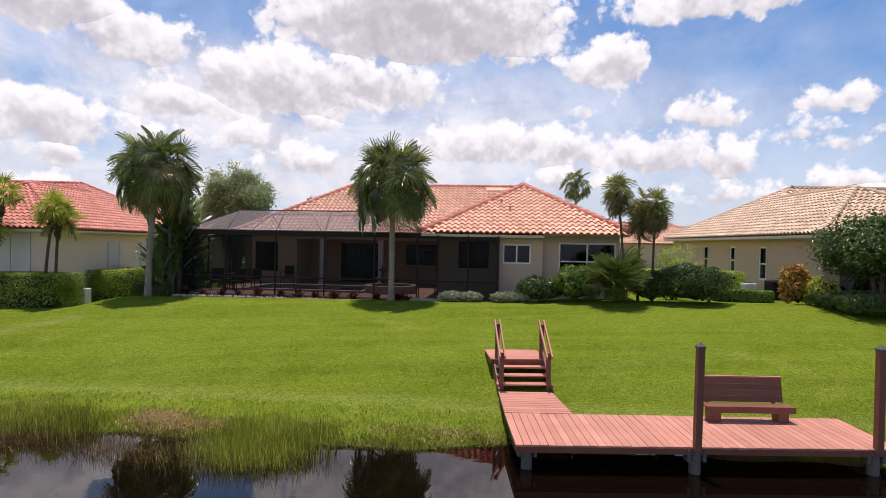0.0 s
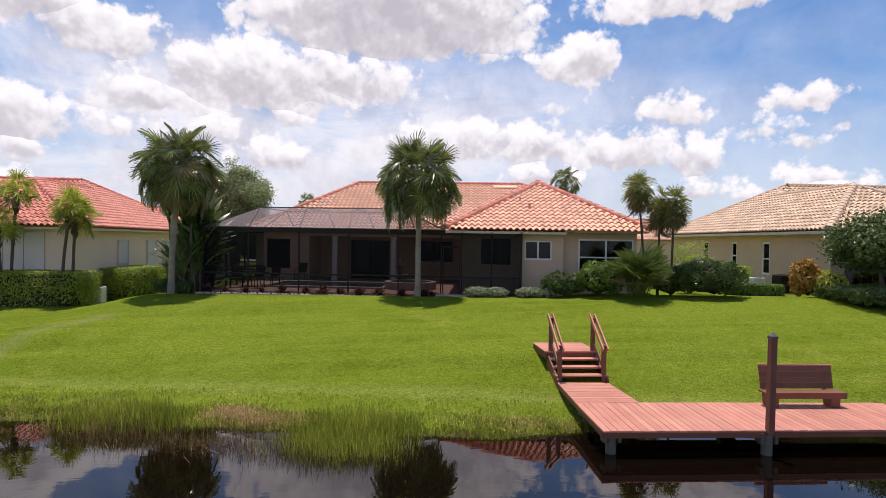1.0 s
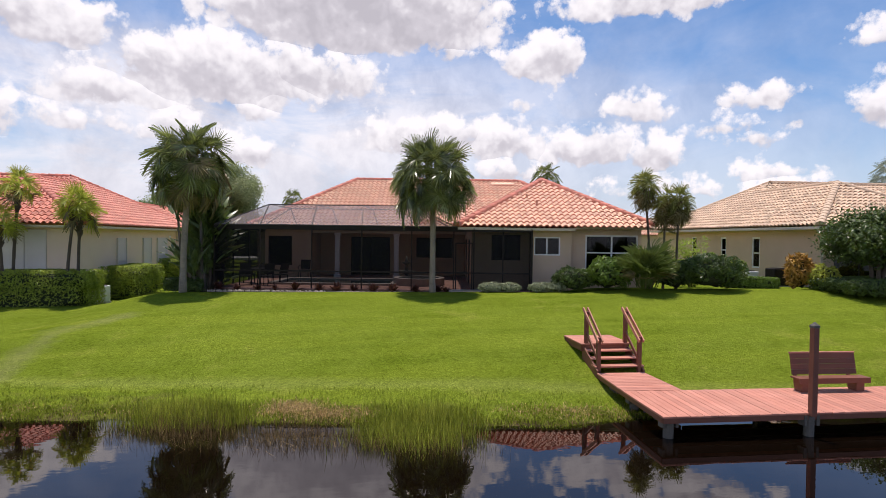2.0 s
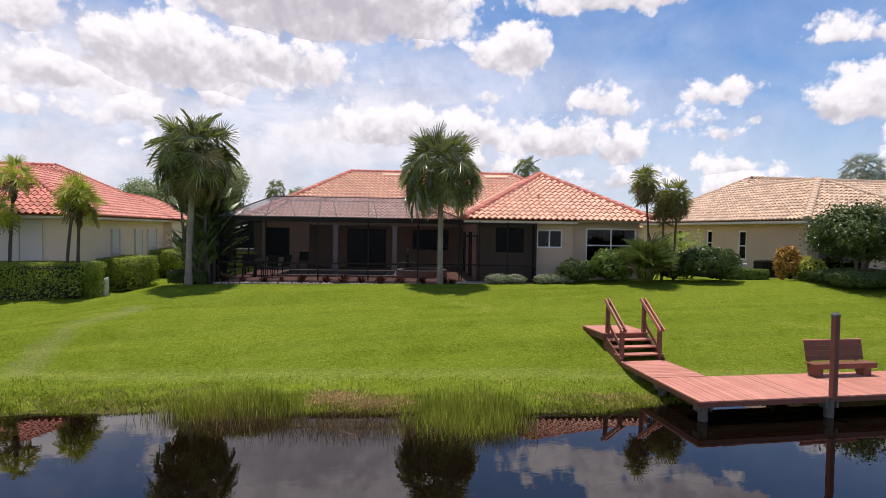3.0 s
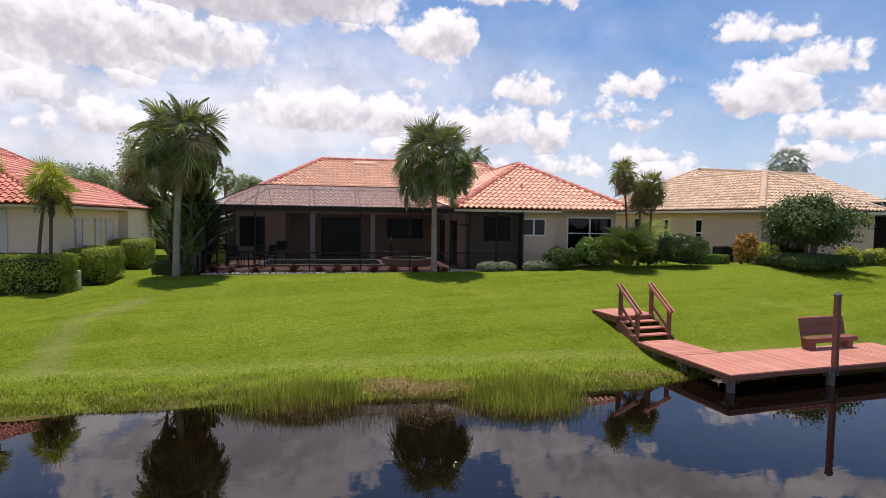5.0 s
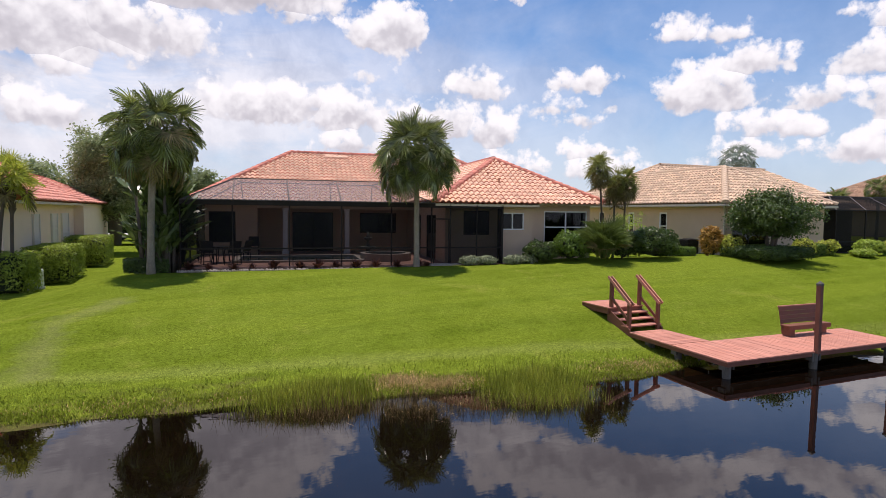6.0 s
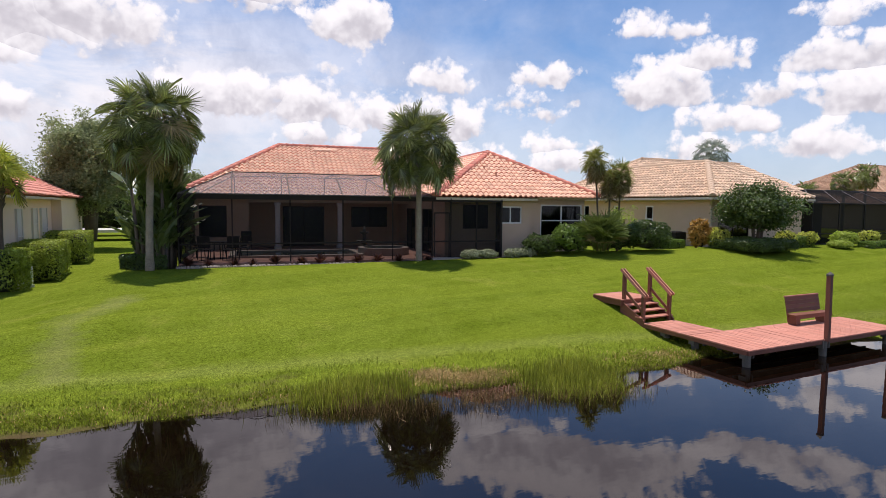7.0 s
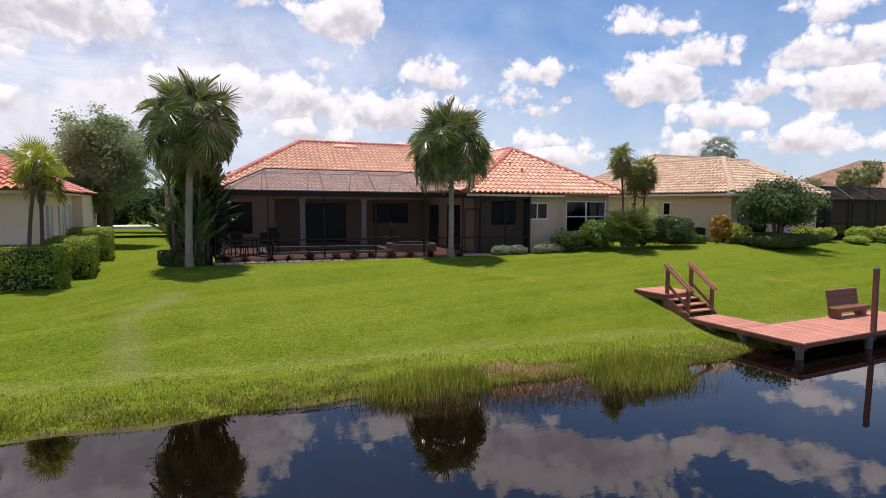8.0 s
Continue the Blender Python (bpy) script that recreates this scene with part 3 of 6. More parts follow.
def main_house():
    h = thing("house", at_uv(0, 0, 0), "single-storey beige stucco house with terracotta tile roof", "house")
    ztop = 4.48
    # walls
    fill_wall(h, [
        ("u", 30.2, 0.2, -14.5, -11.45, FLOOR - 0.5, ztop, [(-13.88, -12.55, 2.32, 3.96)]),
        ("v", -11.65, 0.2, 30.4, 32.6, FLOOR - 0.5, ztop, []),
        ("u", 32.6, 0.2, -11.45, -2.75, FLOOR - 0.5, ztop, [(-9.6, -7.25, FLOOR, 3.95), (-5.65, -3.45, 2.75, 3.95)]),
        ("v", -2.75, 0.2, 24.05, 32.6, FLOOR - 0.5, ztop, [(25.6, 27.6, FLOOR, 3.9), (28.9, 30.7, FLOOR, 3.9)]),
        ("u", 23.85, 0.2, -2.75, 1.75, FLOOR - 0.6, ztop - 0.08, [(-1.85, -0.55, 2.98, 4.12), (0.06, 1.25, 3.22, 4.06)]),
        ("u", 24.15, 0.2, 1.75, 5.0, FLOOR - 0.6, ztop, [(2.45, 4.86, 2.45, 4.17)]),
        ("v", 4.8, 0.2, 24.35, 30.0, FLOOR - 0.6, ztop, []),
        ("v", -14.5, 0.2, 30.4, 40.0, FLOOR - 0.6, ztop, []),
        ("u", 39.8, 0.2, -14.3, 5.6, FLOOR - 0.6, ztop, []),
        ("v", 5.4, 0.2, 30.0, 39.8, FLOOR - 0.6, ztop, []),
        ("u", 30.0, 0.2, 5.0, 5.4, FLOOR - 0.6, ztop, []),
    ], MAT["stucco"])
    # lanai ceiling and beam over the columns
    ce = Mesh()
    ce.box(-11.45, -2.75, 30.15, 32.6, 4.16, 4.30)
    part("porch_ceiling", ce, MAT["trim"], h)
    for u in (-10.0, -6.67):
        col = Mesh()
        col.box(u - 0.13, u + 0.13, 30.2, 30.46, FLOOR, 4.16)
        col.box(u - 0.18, u + 0.18, 30.15, 30.51, FLOOR, FLOOR + 0.16)
        col.box(u - 0.17, u + 0.17, 30.16, 30.50, 4.02, 4.16)
        part("column", col, MAT["white"], h, "pale square porch column", bevel=0.012)
    window(h, "u", 30.2, -13.88, -12.55, 2.32, 3.96, frame_mat="bronze", glass="glass_dark")
    window(h, "u", 32.6, -9.6, -7.25, FLOOR, 3.95, mullions=(-8.42,), frame_mat="bronze", glass="glass_dark")
    window(h, "u", 32.6, -5.65, -3.45, 2.75, 3.95, mullions=(-4.55,), frame_mat="bronze", glass="glass_dark")
    window(h, "v", -2.75, 25.6, 27.6, FLOOR, 3.9, mullions=(26.6,), frame_mat="bronze", glass="glass_dark")
    window(h, "v", -2.75, 28.9, 30.7, FLOOR, 3.9, mullions=(29.8,), frame_mat="bronze", glass="glass_dark")
    window(h, "u", 23.85, -1.85, -0.55, 2.98, 4.12, mullions=(-1.2,), frame_mat="bronze", glass="glass_dark")
    window(h, "u", 23.85, 0.06, 1.25, 3.22, 4.06, mullions=(0.65,), w=0.06)
    window(h, "u", 24.15, 2.45, 4.86, 2.45, 4.17, mullions=(3.66,), rails=(3.36,), w=0.07)
    # inner floor and back partition, added and coloured dark to dim the rooms
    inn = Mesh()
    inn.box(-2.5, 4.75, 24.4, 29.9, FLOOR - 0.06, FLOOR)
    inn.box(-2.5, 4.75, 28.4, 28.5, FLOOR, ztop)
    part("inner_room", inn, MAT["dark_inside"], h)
    # roofs
    s = 0.59
    ze, zw = 4.52, 4.57
    L, R, F, B = -14.9, 6.05, 29.76, 40.24
    zr = ze + (B - F) / 2 * s
    r0, r1 = (-9.66, 35.0, zr), (0.81, 35.0, zr)
    fs = [((L, F, ze), (R, F, ze), r1, r0), ((R, F, ze), (R, B, ze), r1), ((R, B, ze), (L, B, ze), r0, r1), ((L, B, ze), (L, F, ze), r0)]
    tiled(h, fs, [((L, F, ze), r0), ((R, F, ze), r1), (r0, r1), ((L, B, ze), r0)], MAT["tile"], MAT["under"])
    # the wing towards the water: its eave steps out by 0.3 m over the small window
    WL, WR, WF = -3.3, 5.32, 23.3
    sw = 0.552
    pk = (1.0, 27.6, zw + 4.3 * sw)
    back = (1.0, 34.0, zw + 4.3 * sw)
    wl = (WL, 31.5, zw)
    wr = (WR, 31.5, zw)
    zs = zw - 0.16 * sw
    south = ((WL - 0.16, WF - 0.16, zs), (1.78, WF - 0.16, zs), (1.78, WF, zw), (WR, WF, zw), pk)
    west = (wl, (WL, WF, zw), pk, back)
    east = ((WR, WF, zw), wr, back, pk)
    tiled(h, [south, west, east], [((WL - 0.16, WF - 0.16, zs), pk), ((WR, WF, zw), pk), (pk, back)], MAT["tile"], MAT["under"], own=300)
    # soffits, fascias, gutter ends
    for q in ((-3.4, 1.76, 23.20, 23.85, zs - 0.15, zs - 0.04), (1.78, 5.26, 23.36, 24.15, zw - 0.13, zw - 0.04), (5.0, 5.26, 24.15, 29.9, zw - 0.13, zw - 0.04),
              (-14.8, -3.3, 29.85, 30.2, ze - 0.20, ze - 0.06), (-14.8, -14.5, 30.2, 40.0, ze - 0.20, ze - 0.06)):
        so = Mesh()
        so.box(*q)
        part("soffit", so, MAT["trim"], h, "pale painted soffit and fascia")
    # vents on the roof
    for u, v in ((-6.9, 34.4), (-0.3, 34.4)):
        ve = Mesh()
        zz = ze + (v - F) * s
        ve.hexa([(u - 0.7, v - 0.05, zz + 0.02), (u + 0.7, v - 0.05, zz + 0.02), (u + 0.7, v + 0.35, zz + 0.24), (u - 0.7, v + 0.35, zz + 0.24),
                 (u - 0.7, v - 0.05, zz + 0.16), (u + 0.7, v - 0.05, zz + 0.16), (u + 0.7, v + 0.35, zz + 0.34), (u - 0.7, v + 0.35, zz + 0.34)])
        part("roof_vent", ve, MAT["tile"], h, "tile-coloured ridge vent")
    for u, v in ((-0.05, 25.6), (0.35, 25.0)):
        zz = zw + (v - WF) * sw
        pi = Mesh()
        pi.tube([(u, v, zz), (u, v, zz + 0.28)], [0.05, 0.05], 10)
        part("vent_pipe", pi, MAT["under"], h, "short red vent pipe")
    return h


def neighbour_right():
    O = Matrix.Translation((16.05, 21.3, 0)) @ pose(0, 0, 0, 0, 0, -4.0)
    h = thing("house", O, "single-storey beige house with tan tile roof, beyond clipped hedges", "house")
    ze, s, g = 4.72, 0.555, 1.4
    W, wf = 8.5, 0.0
    pk, bk = (4.15, 4.15, ze + 4.15 * s), (4.15, 10.5, ze + 4.15 * s)
    north = 17.0
    run = (north - 6.0) / 2
    r0 = (run, 6.0 + run, ze + run * s)
    r1 = (16.0, 6.0 + run, ze + run * s)
    south = ((0, 0, ze), (W, 0, ze), pk)
    west = ((0, north, ze), (0, 0, ze), pk, (4.15, 10.15, pk[2]), r0)
    east = ((W, 0, ze), (W, 6.0, ze), (4.15, 10.35, pk[2]), pk)
    front = ((W, 6.0, ze), (20, 6.0, ze), r1, r0, (4.15, 10.15, pk[2]))
    nf = ((20, north, ze), (0, north, ze), r0, r1)
    tiled(h, [south, west, east, front, nf], [((0, 0, ze), pk), ((W, 0, ze), pk), (pk, (4.15, 10.15, pk[2])), ((0, north, ze), r0), (r0, r1)], MAT["tile_tan"], MAT["under_tan"])
    fill_wall(h, [
        ("v", 0.5, 0.2, 0.5, 16.5, g, 4.62, [(4.9, 5.6, 2.55, 4.2), (8.0, 8.6, 2.75, 4.2), (11.3, 11.9, 2.75, 4.2)]),
        ("u", 0.5, 0.2, 0.7, 8.0, g, 4.62, [(1.1, 3.6, 1.7, 3.9), (5.0, 6.3, 3.05, 4.1)]),
        ("v", 8.0, 0.2, 0.5, 6.5, g, 4.62, []),
        ("u", 6.5, 0.2, 8.2, 19.5, g, 4.62, []),
        ("u", 16.5, 0.2, 0.5, 19.5, g, 4.62, []),
    ], MAT["stucco"])
    window(h, "v", 0.5, 4.9, 5.6, 2.55, 4.2, rails=(3.35,), w=0.09)
    window(h, "v", 0.5, 8.0, 8.6, 2.75, 4.2, rails=(3.45,), w=0.09)
    window(h, "v", 0.5, 11.3, 11.9, 2.75, 4.2, rails=(3.45,), w=0.05)
    window(h, "u", 0.5, 1.1, 3.6, 1.7, 3.9, mullions=(2.35,), frame_mat="bronze", glass="glass_dark")
    window(h, "u", 0.5, 5.0, 6.3, 3.05, 4.1, mullions=(5.65,), w=0.05)
    for name, q in (("soffit", (0.05, 0.5, 0.05, 16.9, ze - 0.18, ze - 0.06)), ("soffit", (0.5, 8.4, 0.05, 0.5, ze - 0.18, ze - 0.06)),
                    ("gutter", (-0.08, 0.04, -0.05, 16.9, ze - 0.17, ze - 0.04)), ("gutter", (0.04, 8.5, -0.1, 0.03, ze - 0.17, ze - 0.04))):
        so = Mesh()
        so.box(*q)
        part(name, so, MAT["trim"], h)
    dp = Mesh()
    dp.beam((0.0, 0.1, ze - 0.2), (0.42, 0.42, ze - 0.5), 0.09, 0.07)
    dp.beam((0.43, 0.43, ze - 0.5), (0.43, 0.43, g), 0.09, 0.07)
    part("downspout", dp, MAT["trim"], h)
    # added partitions, coloured dark so the windows look into gloom
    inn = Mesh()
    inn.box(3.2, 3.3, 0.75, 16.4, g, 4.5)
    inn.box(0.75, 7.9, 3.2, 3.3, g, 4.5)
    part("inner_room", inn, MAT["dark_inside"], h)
    return h


def neighbour_left():
    O = Matrix.Translation((-16.1, 25.9, 0)) @ pose(0, 0, 0, 0, 0, -1.0)
    h = thing("house", O, "single-storey cream house with red tile roof and closed shutters", "house")
    ze, s, g = 4.36, 0.525, 0.8
    pk, bk = (-4.7, 4.6, ze + 4.65 * s), (-4.7, 9.5, ze + 4.65 * s)
    south = ((-9.4, 0, ze), (0, 0, ze), pk)
    north = 16.6
    run = (north - 5.0) / 2
    r0 = (-run, 5.0 + run, ze + run * s)
    r1 = (-17.0, 5.0 + run, ze + run * s)
    east = ((0, 0, ze), (0, north, ze), r0, (-4.65, 9.7, pk[2]), pk)
    front = ((-21, 5.0, ze), (-9.4, 5.0, ze), (-4.65, 9.7, pk[2]), r0, r1)
    west = ((-9.4, 5.0, ze), (-9.4, 0, ze), pk, (-4.65, 9.7, pk[2]))
    nf = ((0, north, ze), (-21, north, ze), r1, r0)
    tiled(h, [east, south, front, west, nf], [((0, 0, ze), pk), ((-9.4, 0, ze), pk), (pk, (-4.65, 9.7, pk[2])), ((0, north, ze), r0), (r1, r0)], MAT["tile_red"], MAT["under"])
    # lower rear block
    b0, b1, bs = 13.0, 23.6, 0.45
    q0, q1 = (-3.4, b0 + 0.5, ze + 3.6 * bs), (-3.4, b1 - 3.6, ze + 3.6 * bs)
    e2 = ((0.25, b0, ze), (0.25, b1, ze), q1, q0)
    n2 = ((0.25, b1, ze), (-7.0, b1, ze), q1)
    tiled(h, [e2, n2], [((0.25, b1, ze), q1), (q0, q1)], MAT["tile_red"], MAT["under"])
    fill_wall(h, [
        ("v", -0.75, 0.2, 0.5, 13.6, g, 4.3, []),
        ("v", -0.25, 0.2, 13.6, 23.0, g, 4.3, []),
        ("u", 13.6, 0.2, -0.75, -0.25, g, 4.3, []),
        ("u", 0.5, 0.2, -9.0, -0.75, g, 4.3, []),
        ("u", 5.4, 0.2, -20.5, -9.0, g, 4.3, []),
        ("u", 23.0, 0.2, -20.5, -0.25, g, 4.3, []),
    ], MAT["stucco_cream"])
    for y0, y1, z0, z1 in ((4.5, 5.6, 1.3, 3.75), (7.9, 9.1, 2.2, 3.75), (10.1, 11.8, 1.6, 3.75)):
        sh = Mesh()
        sh.box(-0.56, -0.50, y0, y1, z0, z1)
        body = part("shutter", sh, MAT["shutter"], h, "closed pale hurricane shutter")
        for a, b in ((y0, y0 + 0.06), (y1 - 0.06, y1)):
            sl = Mesh()
            sl.box(-0.50, -0.46, a, b, z0, z1)
            part("shutter_rail", sl, MAT["shutter"], body)
        sl = Mesh()
        sl.box(-0.50, -0.45, y0 + 0.06, y1 - 0.06, (z0 + z1) / 2 - 0.02, (z0 + z1) / 2 + 0.02)
        part("lock_bar", sl, MAT["shutter"], body)
    for k in range(8):
        sh = Mesh()
        sh.box(-1.8 - 0.9 * k - 0.86, -1.8 - 0.9 * k, 0.42, 0.5, 1.0, 4.1)
        part("shutter", sh, MAT["shutter"], h, "closed pale hurricane shutter")
    for q in ((-0.8, -0.03, 0.03, 23.4, ze - 0.16, ze - 0.05), (-9.3, -0.8, 0.03, 0.5, ze - 0.16, ze - 0.05)):
        so = Mesh()
        so.box(*q)
        part("soffit", so, MAT["trim"], h)
    dp = Mesh()
    dp.beam((-0.2, 22.8, ze - 0.2), (-0.2, 22.8, g), 0.08, 0.08)
    part("downspout", dp, MAT["trim"], h)
    return h


main_house()
neighbour_right()
neighbour_left()


# ---- the screened pool cage ----
def cage():
    c = thing("pool_cage", at_uv(0, 0, 0), "dark bronze screened pool enclosure with a hipped screen roof", "screen enclosure")
    u0, u1, v0, v1, ze, zt = -14.1, -3.4, 23.2, 29.7, 4.40, 5.40
    t0, t1, w0, w1 = -12.12, -5.55, 24.6, 28.3
    posts = [-14.1, -12.1, -9.82, -7.62, -5.42, -3.57, -2.68, -1.40, -0.14]
    zb = 1.50
    for u in posts:
        p = Mesh()
        hw = 0.05 if u > -0.5 else 0.026
        p.box(u - hw, u + hw, v0, v0 + 0.06, zb, ze)
        part("post", p, MAT["bronze"], c)
    for v in (25.4, 27.6):
        p = Mesh()
        p.box(u0, u0 + 0.06, v - 0.03, v + 0.03, zb, ze)
        part("post", p, MAT["bronze"], c)
    for z, hgt in ((ze - 0.06, 0.20), (2.42, 0.06), (zb + 0.05, 0.10)):
        b = Mesh()
        b.box(posts[0], posts[-1], v0 + 0.006, v0 + 0.054, z - hgt / 2, z + hgt / 2)
        part("rail", b, MAT["bronze"], c)
        b = Mesh()
        b.box(u0 + 0.006, u0 + 0.054, v0 + 0.06, 30.2, z - hgt / 2, z + hgt / 2)
        part("rail", b, MAT["bronze"], c)
    # door frame with a crossbar
    d = Mesh()
    for u in (-3.50, -2.79):
        d.box(u, u + 0.05, v0 - 0.02, v0 + 0.0, zb + 0.1, 3.75)
    d.box(-3.45, -2.79, v0 - 0.02, v0, 3.70, 3.76)
    d.box(-3.45, -2.79, v0 - 0.02, v0, 2.40, 2.46)
    part("screen_door", d, MAT["bronze"], c)
    # screens
    def sheet(pts, mat, name):
        m = Mesh()
        m.poly(pts)
        part(name, m, MAT[mat], c)
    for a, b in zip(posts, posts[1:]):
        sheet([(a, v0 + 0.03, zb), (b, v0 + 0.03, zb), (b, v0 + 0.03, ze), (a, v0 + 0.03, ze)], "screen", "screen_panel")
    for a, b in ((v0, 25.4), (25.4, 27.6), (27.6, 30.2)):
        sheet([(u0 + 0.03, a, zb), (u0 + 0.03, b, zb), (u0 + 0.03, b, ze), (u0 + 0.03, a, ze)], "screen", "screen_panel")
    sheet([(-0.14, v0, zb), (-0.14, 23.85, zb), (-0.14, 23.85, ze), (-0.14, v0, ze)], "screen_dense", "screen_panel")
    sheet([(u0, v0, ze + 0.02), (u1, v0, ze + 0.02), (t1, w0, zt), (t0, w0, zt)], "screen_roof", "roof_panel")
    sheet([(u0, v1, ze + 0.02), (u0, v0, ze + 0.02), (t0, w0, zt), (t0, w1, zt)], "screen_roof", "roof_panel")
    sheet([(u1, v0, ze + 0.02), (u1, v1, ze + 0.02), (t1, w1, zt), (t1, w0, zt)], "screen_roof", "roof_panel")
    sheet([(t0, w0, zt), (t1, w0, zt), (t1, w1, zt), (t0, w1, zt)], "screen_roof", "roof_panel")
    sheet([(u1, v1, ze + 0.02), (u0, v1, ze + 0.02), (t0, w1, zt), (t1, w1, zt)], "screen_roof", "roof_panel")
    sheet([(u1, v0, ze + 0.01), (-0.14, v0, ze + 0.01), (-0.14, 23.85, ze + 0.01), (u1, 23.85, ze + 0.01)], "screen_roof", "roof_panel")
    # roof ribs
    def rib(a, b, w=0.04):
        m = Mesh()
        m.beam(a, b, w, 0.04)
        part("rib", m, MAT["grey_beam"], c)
    tops = [t0, -9.9, -7.75, t1]
    for u, t in zip([-12.1, -9.82, -7.62, -5.42], tops):
        rib((u, v0, ze + 0.03), (t, w0, zt + 0.01))
        rib((t, w0, zt + 0.01), (t, w1, zt + 0.01))
        rib((t, w1, zt + 0.01), (u, v1, ze + 0.03))
    rib((u0, v0, ze + 0.03), (t0, w0, zt + 0.01))
    rib((u1, v0, ze + 0.03), (t1, w0, zt + 0.01))
    rib((u0, v1, ze + 0.03), (t0, w1, zt + 0.01))
    rib((u1, v1, ze + 0.03), (t1, w1, zt + 0.01))
    rib((t0, w0, zt + 0.01), (t1, w0, zt + 0.01))
    rib((t0, w1, zt + 0.01), (t1, w1, zt + 0.01))
    rib((u0, v0, ze + 0.05), (u1, v0, ze + 0.05), 0.06)


cage()
lan = Mesh()
lan.box(-14.1, -0.12, 23.2, 32.6, 1.2, FLOOR)
ob = structure("patio_floor", lan, MAT["paver"], "reddish paver pool deck under the screens")
ob.matrix_world = at_uv(0, 0, 0)


# ---- the dock ----
DECK = 0.49


def chamfered(me, corners, z0, z1, cut=0.008):
    """A board over four ground corners, its upper edges taken off."""
    cen = sum((Vector((*c, 0)) for c in corners), Vector()) / 4
    inner = [tuple(Vector((*c, 0)) + (cen - Vector((*c, 0))).normalized() * cut * 1.4) for c in corners]
    k = len(me.v)
    me.v += [(*c, z0) for c in corners] + [(*c, z1 - cut) for c in corners] + [(p[0], p[1], z1) for p in inner]
    for r in (0, 4):
        for i in range(4):
            j = (i + 1) % 4
            me.f.append((k + r + i, k + r + j, k + r + 4 + j, k + r + 4 + i))
    me.f += [(k + 8, k + 9, k + 10, k + 11), (k + 3, k + 2, k + 1, k)]


def dock():
    d = thing("dock", pose(0, 0, 0), "L-shaped wooden dock stained brick red over the pond", "dock")
    FL, FR, BR, BL = Vector((1.73, 9.26)), Vector((8.62, 9.07)), Vector((8.80, 10.87)), Vector((1.82, 11.14))
    r = rng(5)
    n = int((FR - FL).length / 0.146)
    for i in range(n):
        a, b = (i + 0.02) / n, (i + 0.96) / n
        wob = r.normal(0, 0.006, 2)
        p = [FL.lerp(FR, a), FL.lerp(FR, b), BL.lerp(BR, b), BL.lerp(BR, a)]
        p = [p[0] + Vector((0, wob[0])), p[1] + Vector((0, wob[0])), p[2] + Vector((0, wob[1])), p[3] + Vector((0, wob[1]))]
        m = Mesh()
        chamfered(m, [tuple(q) for q in p], DECK - 0.038, DECK + r.normal(0, 0.0015))
        part("board", m, MAT["deck"], d)
    # walkway boards lie across
    WL0, WR0, WL1, WR1 = Vector((1.83, 11.15)), Vector((3.26, 11.09)), Vector((1.95, 12.86)), Vector((3.24, 12.80))
    n = 12
    for i in range(n):
        a, b = (i + 0.03) / n, (i + 0.96) / n
        m = Mesh()
        chamfered(m, [tuple(WL0.lerp(WL1, a)), tuple(WR0.lerp(WR1, a)), tuple(WR0.lerp(WR1, b)), tuple(WL0.lerp(WL1, b))], DECK - 0.038, DECK + 0.002)
        part("board", m, MAT["deck"], d)
    # rim joists
    def joist(a, b, name="joist", z=DECK - 0.092, hgt=0.105, mat="stain"):
        m = Mesh()
        m.beam((*a, z), (*b, z), 0.045, hgt)
        part(name, m, MAT[mat], d)
    joist(FL + Vector((0.02, 0.03)), FR + Vector((-0.02, 0.03)), "fascia_board")
    joist(FR + Vector((-0.03, 0.06)), BR + Vector((-0.03, -0.06)), "fascia_board")
    joist(FL + Vector((0.03, 0.06)), WL1 + Vector((0.03, -0.02)), "fascia_board")
    joist(BR - Vector((0.06, 0.03)), WR0 + Vector((0.0, -0.03)), "fascia_board")
    joist(WR0 + Vector((-0.03, 0)), WR1 + Vector((-0.03, 0)), "fascia_board")
    for k in range(1, 4):
        joist(FL.lerp(BL, k / 4) + Vector((0.06, 0)), FR.lerp(BR, k / 4) - Vector((0.06, 0)), mat="pile", hgt=0.16, z=DECK - 0.125)
    # piles
    for x, y, top in ((1.97, 9.47, DECK - 0.06), (4.94, 9.25, DECK - 0.04), (8.18, 9.19, DECK - 0.04), (2.08, 11.1, DECK - 0.06), (5.1, 10.8, DECK - 0.06), (8.5, 10.7, DECK - 0.06), (2.2, 12.2, DECK - 0.06), (3.1, 12.2, DECK - 0.06)):
        m = Mesh()
        m.tube([(x, y, -1.2), (x, y, top)], [0.105, 0.10], 14)
        part("round_post", m, MAT["pile"], d, "weathered grey round post standing in the water", smooth=False)
        for sx in (-0.17, 0.11):
            m = Mesh()
            m.box(x + sx, x + sx + 0.06, y - 0.09, y + 0.09, DECK - 0.27, DECK - 0.06)
            part("cleat", m, MAT["pile"], d)
    # tall square posts on the water side
    for x, y in ((4.93, 9.15), (8.185, 9.08)):
        m = Mesh()
        w, lean = 0.060, 0.045
        zt = 2.22
        m.hexa([(x - w, y - w, DECK - 0.06), (x + w, y - w, DECK - 0.06), (x + w, y + w, DECK - 0.06), (x - w, y + w, DECK - 0.06),
                (x - w + lean, y - w + lean, zt), (x + w + lean, y - w + lean, zt), (x + w + lean, y + w + lean, zt), (x - w + lean, y + w + lean, zt)])
        p = part("post", m, MAT["stain"], d, "square dark red post with a metal cap", bevel=0.008)
        cap = Mesh()
        cx, cy, q = x + lean, y + lean, 0.066
